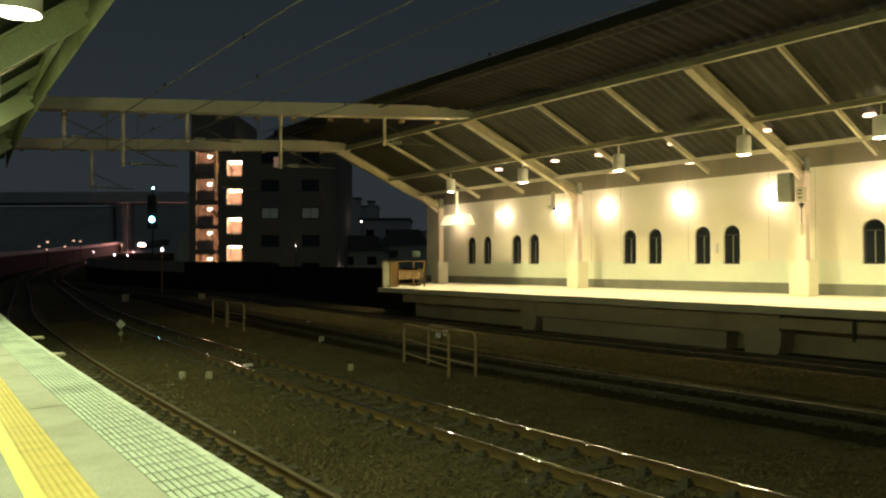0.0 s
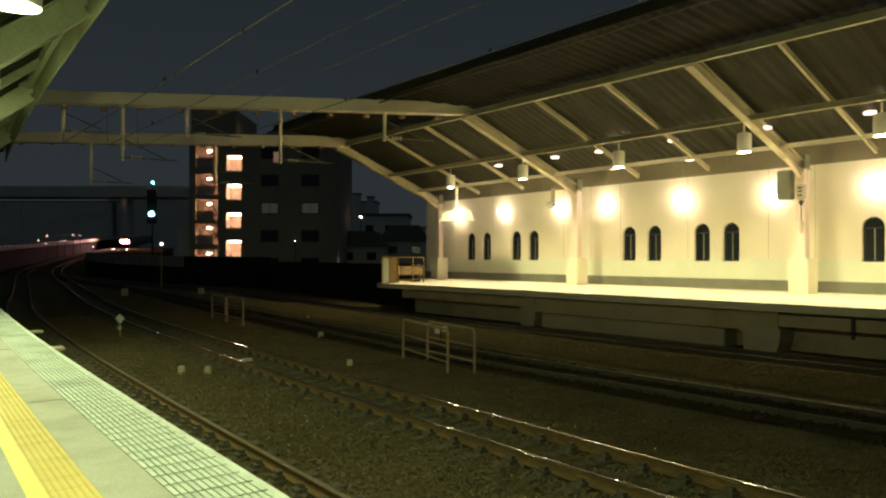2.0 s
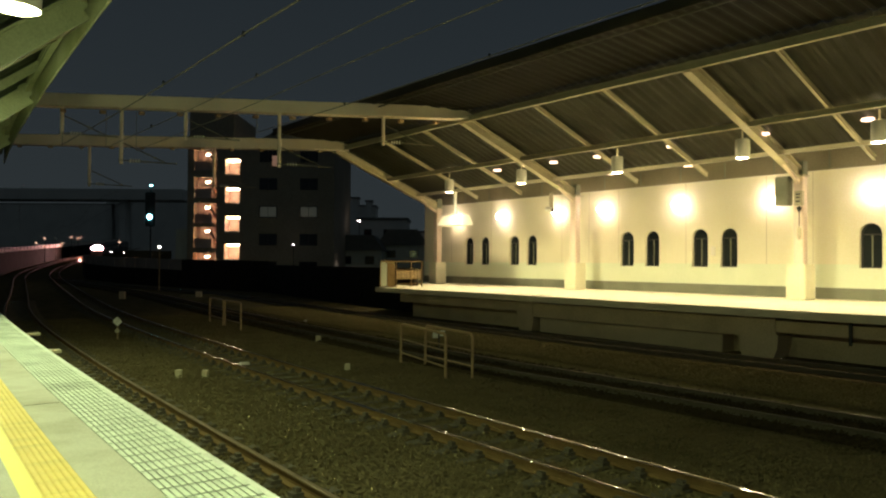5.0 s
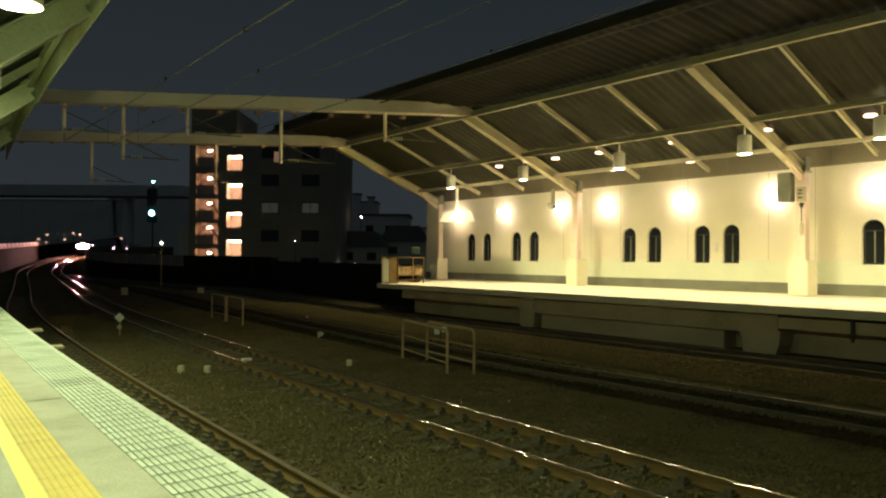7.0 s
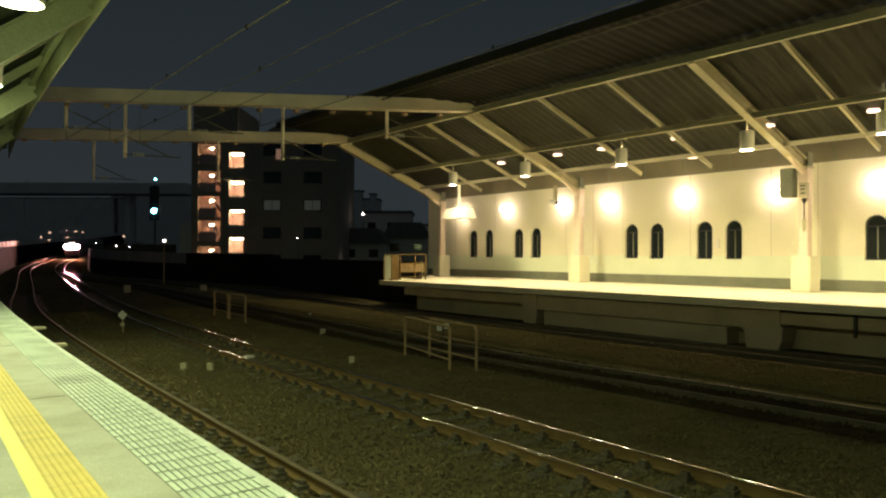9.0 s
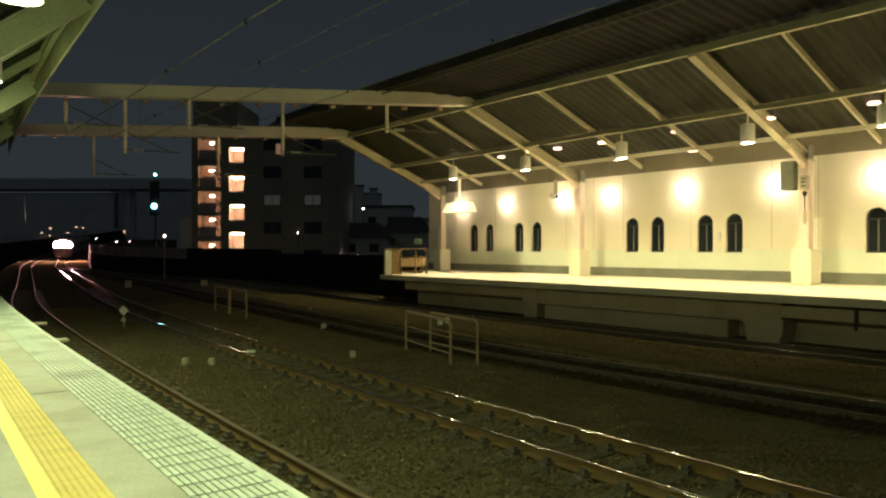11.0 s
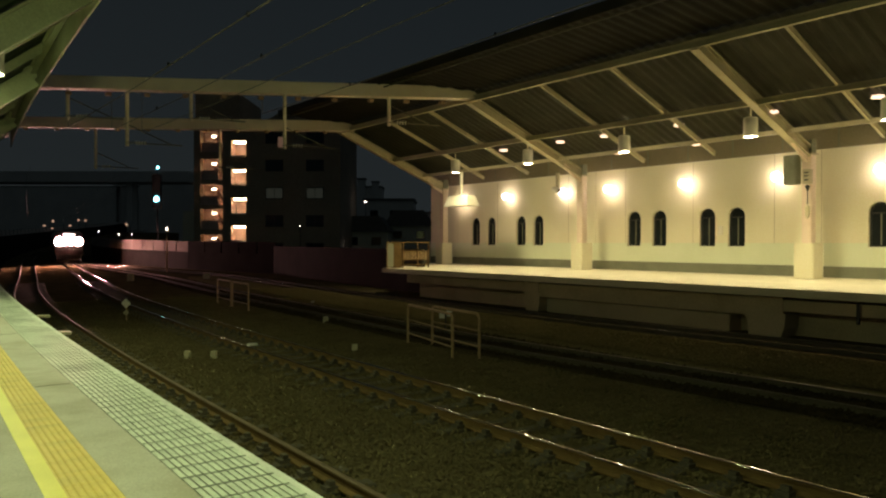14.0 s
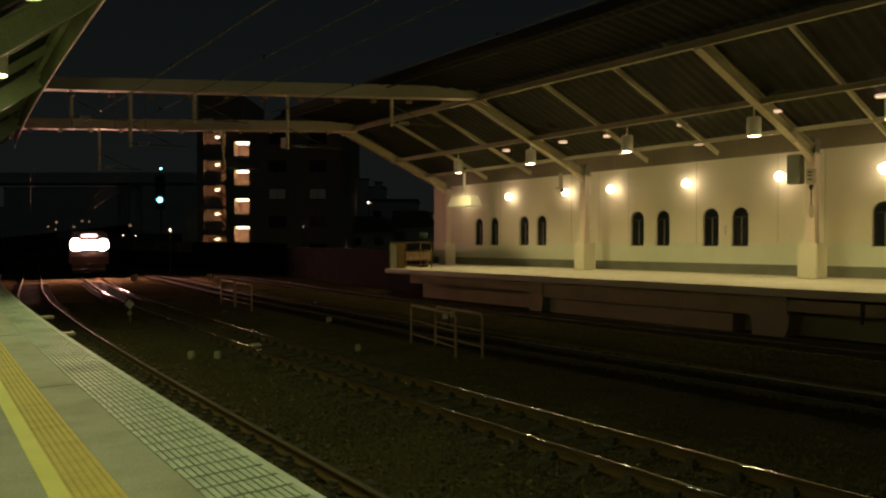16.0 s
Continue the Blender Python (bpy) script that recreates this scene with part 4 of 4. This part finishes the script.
# ---- hoop guard rails between the tracks ----
def hoop(a, b, z0, h):
    t = thing("guard_hoop", "bent tube guard rail standing in the ballast", "guard rail", group="guard hoops")
    a, b = Vector((*a, z0)), Vector((*b, z0))
    w = (b - a).normalized()
    pts = [a, a + Vector((0, 0, h - 0.12)), a + w * 0.04 + Vector((0, 0, h - 0.04)), a + w * 0.12 + Vector((0, 0, h)), b - w * 0.12 + Vector((0, 0, h)), b - w * 0.04 + Vector((0, 0, h - 0.04)), b + Vector((0, 0, h - 0.12)), b]
    bm = bmesh.new()
    for p, q in zip(pts, pts[1:]):
        prism(bm, ring(0.035, 8), p, q, up=(0.3, 1, 0.2))
    part("hoop", bm, GALV, t)
    bm = bmesh.new()
    prism(bm, ring(0.02, 8), a + Vector((0, 0, 0.35)), b + Vector((0, 0, 0.35)))
    part("crossbar", bm, GALV, t)
    bm = bmesh.new()
    prism(bm, ring(0.015, 8), a + Vector((0, 0, 0.72)), b + Vector((0, 0, 0.72)))
    part("crossbar", bm, GALV, t)
    return t


def site(px, d):
    return tuple((away(px, d)).translation.xy)


hoop(site(-1.07, 19.9), site(0.12, 17.2), -1.3, 1.12)
hoop(site(-0.40, 19.4), site(0.75, 17.3), -1.3, 1.12)
hoop((10.55 + swing(32.4), 32.4), (10.5 + swing(30.2), 30.2), -1.3, 1.15)
hoop((10.5 + swing(30.0), 30.0), (10.45 + swing(27.8), 27.8), -1.3, 1.15)

# small lineside fittings
for x, y in ((3.2, 20.4), (2.95, 16.4)):
    t = thing("edge_bracket", "small pale bracket fixed under the platform edge", "bracket", group="edge brackets", m=pose(x - 0.12, y, -0.36, 0, 0, bend(y)))
    bm = bmesh.new()
    box(bm, -0.14, 0.14, -0.14, 0.14, 0.0, 0.06)
    part("plate", bm, STEEL, t, bevel=0.015)
    bm = bmesh.new()
    box(bm, -0.62, 0.05, -0.05, 0.05, -0.08, 0.0)
    part("arm", bm, DARKM, t)
pla = thing("track_transponder", "flat pale box lying between the rails", "track box", m=pose(7.62, 18.3, -1.2, 0, 0, 0))
bm = bmesh.new()
box(bm, -0.13, 0.13, -0.07, 0.07, 0, 0.06)
part("case", bm, WHITE, pla, bevel=0.02)
bm = bmesh.new()
box(bm, -0.4, 0.4, -0.05, 0.05, -0.05, 0.0)
part("mount", bm, DARKM, pla)
for x, y in ((15.2, 29.4), (17.2, 24.6)):
    t = thing("track_box", "small pale junction box beside the rail", "track box", group="track boxes", m=pose(x, y, -1.27))
    bm = bmesh.new()
    box(bm, -0.2, 0.2, -0.12, 0.12, 0, 0.16)
    part("case", bm, WHITE, t, bevel=0.02)
plt = thing("reflector_stake", "stake with two small yellowish reflector plates", "marker", m=away(-0.05, 21.5, -1.3))
bm = bmesh.new()
prism(bm, ring(0.02, 8), (0, 0.02, 0), (0, 0.02, 0.75), up=(0, 1, 0))
part("stake", bm, DARKM, plt)
for x, z in ((-0.11, 0.66), (0.1, 0.72)):
    bm = bmesh.new()
    box(bm, x - 0.075, x + 0.075, -0.01, 0.01, z - 0.08, z + 0.08)
    part("reflector", bm, EDGE, plt, "pale yellow reflector")
dia = thing("diamond_marker", "small white diamond marker board on a short stake", "sign", m=away(-11.15, 25.4, -1.3))
bm = bmesh.new()
prism(bm, ring(0.025, 8), (0, 0.03, 0), (0, 0.03, 0.75), up=(0, 1, 0))
part("stake", bm, GALV, dia)
bm = bmesh.new()
prism(bm, [(0.17, 0), (0, 0.17), (-0.17, 0), (0, -0.17)], (0, 0, 0.68), (0, -0.012, 0.68))
part("board", bm, WHITE, dia)
bm = bmesh.new()
prism(bm, [(0.1, 0), (0, 0.1), (-0.1, 0), (0, -0.1)], (0, 0, 0.36), (0, -0.012, 0.36))
part("lower_board", bm, STEEL, dia)
for x, d, s in ((-6.18, 17.4, 0.13), (-5.55, 17.4, 0.13), (-2.35, 18.6, 0.13), (-4.15, 25.0, 0.16), (-17.1, 52, 0.36), (-22.5, 52, 0.34)):
    m = away(x, d, -1.3)
    t = thing("cable_marker", "small pale concrete marker post in the ballast", "marker", group="lineside markers", m=m)
    bm = bmesh.new()
    box(bm, -s / 2, s / 2, -s / 2, s / 2, 0, s * 1.7)
    part("block", bm, STEEL if s < 0.3 else CONC_DARK, t, bevel=0.012)

# ---- platform fittings on the far side ----
hang = thing("hanging_sign_lamp", "white trapezoid lamp shade hanging on a stem", "lamp", m=pose(25.2, 31.6, 3.5))
bm = bmesh.new()
v = box(bm, -0.42, 0.42, -1.08, 1.08, 0, 0.56)
for i in (4, 5, 6, 7):
    v[i].co.y *= 0.8
    v[i].co.x *= 0.7
part("shade", bm, SHADE, hang, "glowing cream shade", bevel=0.02)
bm = bmesh.new()
prism(bm, rect(0.12, 0.12), (0, 0, 0.56), (0, 0, 1.85), up=(0, 1, 0))
prism(bm, ring(0.24, 12), (0, 0, 0.54), (0, 0, 0.64), up=(0, 1, 0))
part("stem", bm, CANM, hang)
spk = thing("loudspeaker", "grey box loudspeaker fixed beside the column", "loudspeaker", m=pose(27.2, 14.13, 4.2))
bm = bmesh.new()
box(bm, -0.2, 0.2, -0.25, 0.25, -0.5, 0.6)
part("cabinet", bm, SKIRT, spk, bevel=0.03)
bm = bmesh.new()
prism(bm, ring(0.03, 8), (0.1, -0.2, 0.4), (0.1, -0.45, 0.4))
part("bracket", bm, STEEL, spk)
ybx = thing("switch_box", "small yellow box with dark markings on the column", "box", m=pose(27.1, 13.5, 3.95))
bm = bmesh.new()
box(bm, -0.1, 0.1, -0.15, 0.15, -0.27, 0.27)
part("case", bm, STEEL, ybx, bevel=0.015)
bm = bmesh.new()
for z in (-0.15, 0.0, 0.12):
    box(bm, -0.105, -0.1, -0.08, 0.08, z, z + 0.05)
part("marking", bm, DARKM, ybx)
pul = thing("hanging_pull_cord", "dark cord with a weighted yellow handle beside the column", "pull cord", m=pose(27.0, 13.45, 3.65))
bm = bmesh.new()
prism(bm, ring(0.02, 8), (0, 0, 0), (0, 0, -0.95), up=(0, 1, 0))
part("cord", bm, DARKM, pul)
bm = bmesh.new()
lathe(bm, [(0.03, 0), (0.1, -0.04), (0.03, -0.2)], at=(0, 0, -0.02), n=12)
part("cone", bm, DARKM, pul)
bm = bmesh.new()
lathe(bm, [(0.02, -0.75), (0.08, -0.8), (0.08, -1.1), (0.03, -1.25)], n=12)
part("handle", bm, STEEL, pul)
cam_m = pose(27.3, 26.35, 4.3)
cctv = thing("security_camera", "small camera on a drop bracket under the canopy", "security camera", m=cam_m)
bm = bmesh.new()
prism(bm, rect(0.14, 0.14), (0, 0, 0.0), (0, 0, 0.75), up=(0, 1, 0))
part("bracket", bm, STEEL, cctv)
bm = bmesh.new()
prism(bm, ring(0.13, 12), (-0.1, 0.2, -0.05), (-0.15, -0.25, -0.15))
part("camera_body", bm, CANM, cctv)
bm = bmesh.new()
prism(bm, ring(0.1, 12), (-0.15, -0.25, -0.15), (-0.155, -0.3, -0.16))
part("lens", bm, DARKM, cctv)
wbx = thing("wall_box", "small pale box fixed to the wall", "box", m=pose(FAR_WALL, 18.2, 2.05))
bm = bmesh.new()
box(bm, -0.12, 0, -0.1, 0.1, -0.2, 0.2)
part("case", bm, CANM, wbx, bevel=0.02)

# ---- train ----
def car(front):
    c = thing("train_car", "front car of an approaching train with bright headlamps" if front else "following car of an approaching train", "train", group="train")
    L, hw, z0 = 19.5, 1.4, 0.95
    bm = bmesh.new()
    prof = [(-hw, z0), (hw, z0), (hw, 2.9), (hw - 0.12, 3.3), (hw - 0.45, 3.52), (-hw + 0.45, 3.52), (-hw + 0.12, 3.3), (-hw, 2.9)]
    prism(bm, prof, (0, 0.0, 0), (0, L, 0))
    part("body", bm, TRAIN, c, bevel=0.03)
    bm = bmesh.new()
    box(bm, -1.2, 1.2, 0.5, L - 0.5, 0.45, 0.95)
    part("underframe", bm, DARKM, c)
    for y in (2.6, L - 2.6):
        bm = bmesh.new()
        box(bm, -0.95, 0.95, y - 1.4, y + 1.4, 0.3, 0.75)
        bg = part("bogie", bm, DARKM, c)
        for dy in (-1.05, 1.05):
            for sx in (-0.56, 0.56):
                bm = bmesh.new()
                prism(bm, ring(0.42, 18), (sx - 0.06, y + dy, 0.43), (sx + 0.06, y + dy, 0.43))
                part("wheel", bm, DARKM, bg)
    for s in (-1, 1):
        for i in range(6):
            y = 2.2 + 2.9 * i
            bm = bmesh.new()
            box(bm, s * hw - 0.01, s * hw + 0.01, y, y + 1.7, 1.75, 2.65)
            part("side_window", bm, GLASS, c)
    if front:
        bm = bmesh.new()
        for x0, x1 in ((-1.22, -0.42), (-0.34, 0.34), (0.42, 1.22)):
            box(bm, x0, x1, -0.03, 0.0, 1.95, 2.85)
        part("windscreen", bm, GLASS, c, "dark windscreen panes")
        bm = bmesh.new()
        box(bm, -1.38, 1.38, -0.02, 0.0, 1.0, 1.5)
        part("front_band", bm, TRAINB, c, "dark band across the front")
        bm = bmesh.new()
        box(bm, -0.55, 0.55, -0.04, 0.0, 3.02, 3.24)
        part("destination_display", bm, DEST, c, "glowing destination display")
        # headlamps drawn oversized so the discs take in their glare
        for s in (-1, 1):
            bm = bmesh.new()
            o = [[bm.verts.new((s * 0.9 + r * math.cos(2 * math.pi * i / 24), yy, 2.42 + r * math.sin(2 * math.pi * i / 24))) for i in range(24)] for r, yy in ((0.47, 0.0), (0.47, -0.22), (0.455, -0.22), (0.455, 0.0))]
            for p, q in zip(o, o[1:]):
                for i in range(24):
                    bm.faces.new((p[i], p[(i + 1) % 24], q[(i + 1) % 24], q[i]))
            hl = part("headlamp_housing", bm, DARKM, c)
            bm = bmesh.new()
            prism(bm, ring(0.45, 24), (s * 0.9, -0.02, 2.42), (s * 0.9, -0.1, 2.42))
            part("headlamp", bm, HEAD, hl, "dazzling pinkish white headlamp")
        # added glowing discs that merge the two headlamps into one glare bar
        for s in (-1, 1):
            bm = bmesh.new()
            prism(bm, ring(0.36, 18), (s * 0.22, -0.02, 2.42), (s * 0.22, -0.1, 2.42))
            part("fog_lamp", bm, HEAD, c, "bright inner disc added to imitate headlamp glare")
        bm = bmesh.new()
        box(bm, -0.2, 0.2, -0.55, 0.0, 0.75, 1.0)
        part("coupler", bm, DARKM, c)
        bm = bmesh.new()
        prism(bm, rect(2.4, 0.04), (0, -0.15, 0.55), (0, 0.1, 0.25))
        part("snow_plough", bm, DARKM, c)
    return c


TRAIN_T = [0, 4, 7, 8.5, 13, 14, 15, 16]
TRAIN_Y = [318, 245.5, 196, 171, 102.5, 87.7, 74.8, 61.8]


def motions():
    cars = [car(True), car(False), car(False)]
    for k, c in enumerate(cars):
        rows = []
        for i in range(33):
            t = 0.5 * i
            y = hermite(TRAIN_T, TRAIN_Y, t)
            for _ in range(k):
                y += 20.0 * math.cos(radians(bend(y)))
            y2 = y + 19.5 * math.cos(radians(bend(y + 9)))
            a, b = Vector(along(TRACKS[1], y, RAIL_Z)), Vector(along(TRACKS[1], y2, RAIL_Z))
            d = b - a
            rows.append((t, Matrix.Translation(a) @ pose(0, 0, 0, 0, 0, -math.degrees(math.atan2(d.x, d.y))) @ pose(0, 0, 0, math.degrees(math.atan2(d.z, d.xy.length)))))
        walk(c, rows)

# ---- small pieces of the near platform ----
bm = bmesh.new()
box(bm, -0.0185, 0.0185, -0.108, 0.108, 0, 0.009)
bar_me = mesh_of("antislip_bar", bm, BAR)
BAR_X = [1.512 + 0.0483 * i for i in range(11)]
verts, faces = [], []
n = 0
for y in [1.4 + 0.245 * i for i in range(-36, 158)]:
    for x in BAR_X:
        if n < 297 and y > 2.8:
            o = new("antislip_bar", bar_me)
            o.matrix_basis = pose(*along(x, y, -0.008), 0, 0, bend(y))
            o.parent = near
            n += 1
        else:
            c, h = Vector(along(x, y, -0.008)), radians(bend(y))
            k = len(verts)
            for dx, dy, dz in ((-1, -1, 0), (1, -1, 0), (1, 1, 0), (-1, 1, 0), (-1, -1, 1), (1, -1, 1), (1, 1, 1), (-1, 1, 1)):
                px, py = dx * 0.0185, dy * 0.108
                verts.append((c.x + px * math.cos(h) - py * math.sin(h), c.y + px * math.sin(h) + py * math.cos(h), c.z + 0.009 * dz))
            faces += [tuple(k + i for i in q) for q in ((4, 5, 6, 7), (0, 1, 5, 4), (1, 2, 6, 5), (2, 3, 7, 6), (3, 0, 4, 7))]
rest = joined("antislip_bars", verts, faces, BAR)
rest.parent = near
tagged(rest, kind="stuff")
bm = bmesh.new()
box(bm, -0.139, 0.139, -0.1495, 0.1495, 0, 0.004)
for i in range(6):
    x = -0.112 + 0.0448 * i
    v = box(bm, x - 0.015, x + 0.015, -0.146, 0.146, 0.004, 0.010)
    for j in (4, 7):
        v[j].co.x += 0.007
    for j in (5, 6):
        v[j].co.x -= 0.007
tact_me = mesh_of("tactile_block", bm, TACTILE)
y = -7.5
while y < 36:
    o = new("tactile_block", tact_me)
    o.matrix_basis = pose(*along(0.985, y, -0.004), 0, 0, bend(y))
    o.parent = near
    y += 0.3

motions()
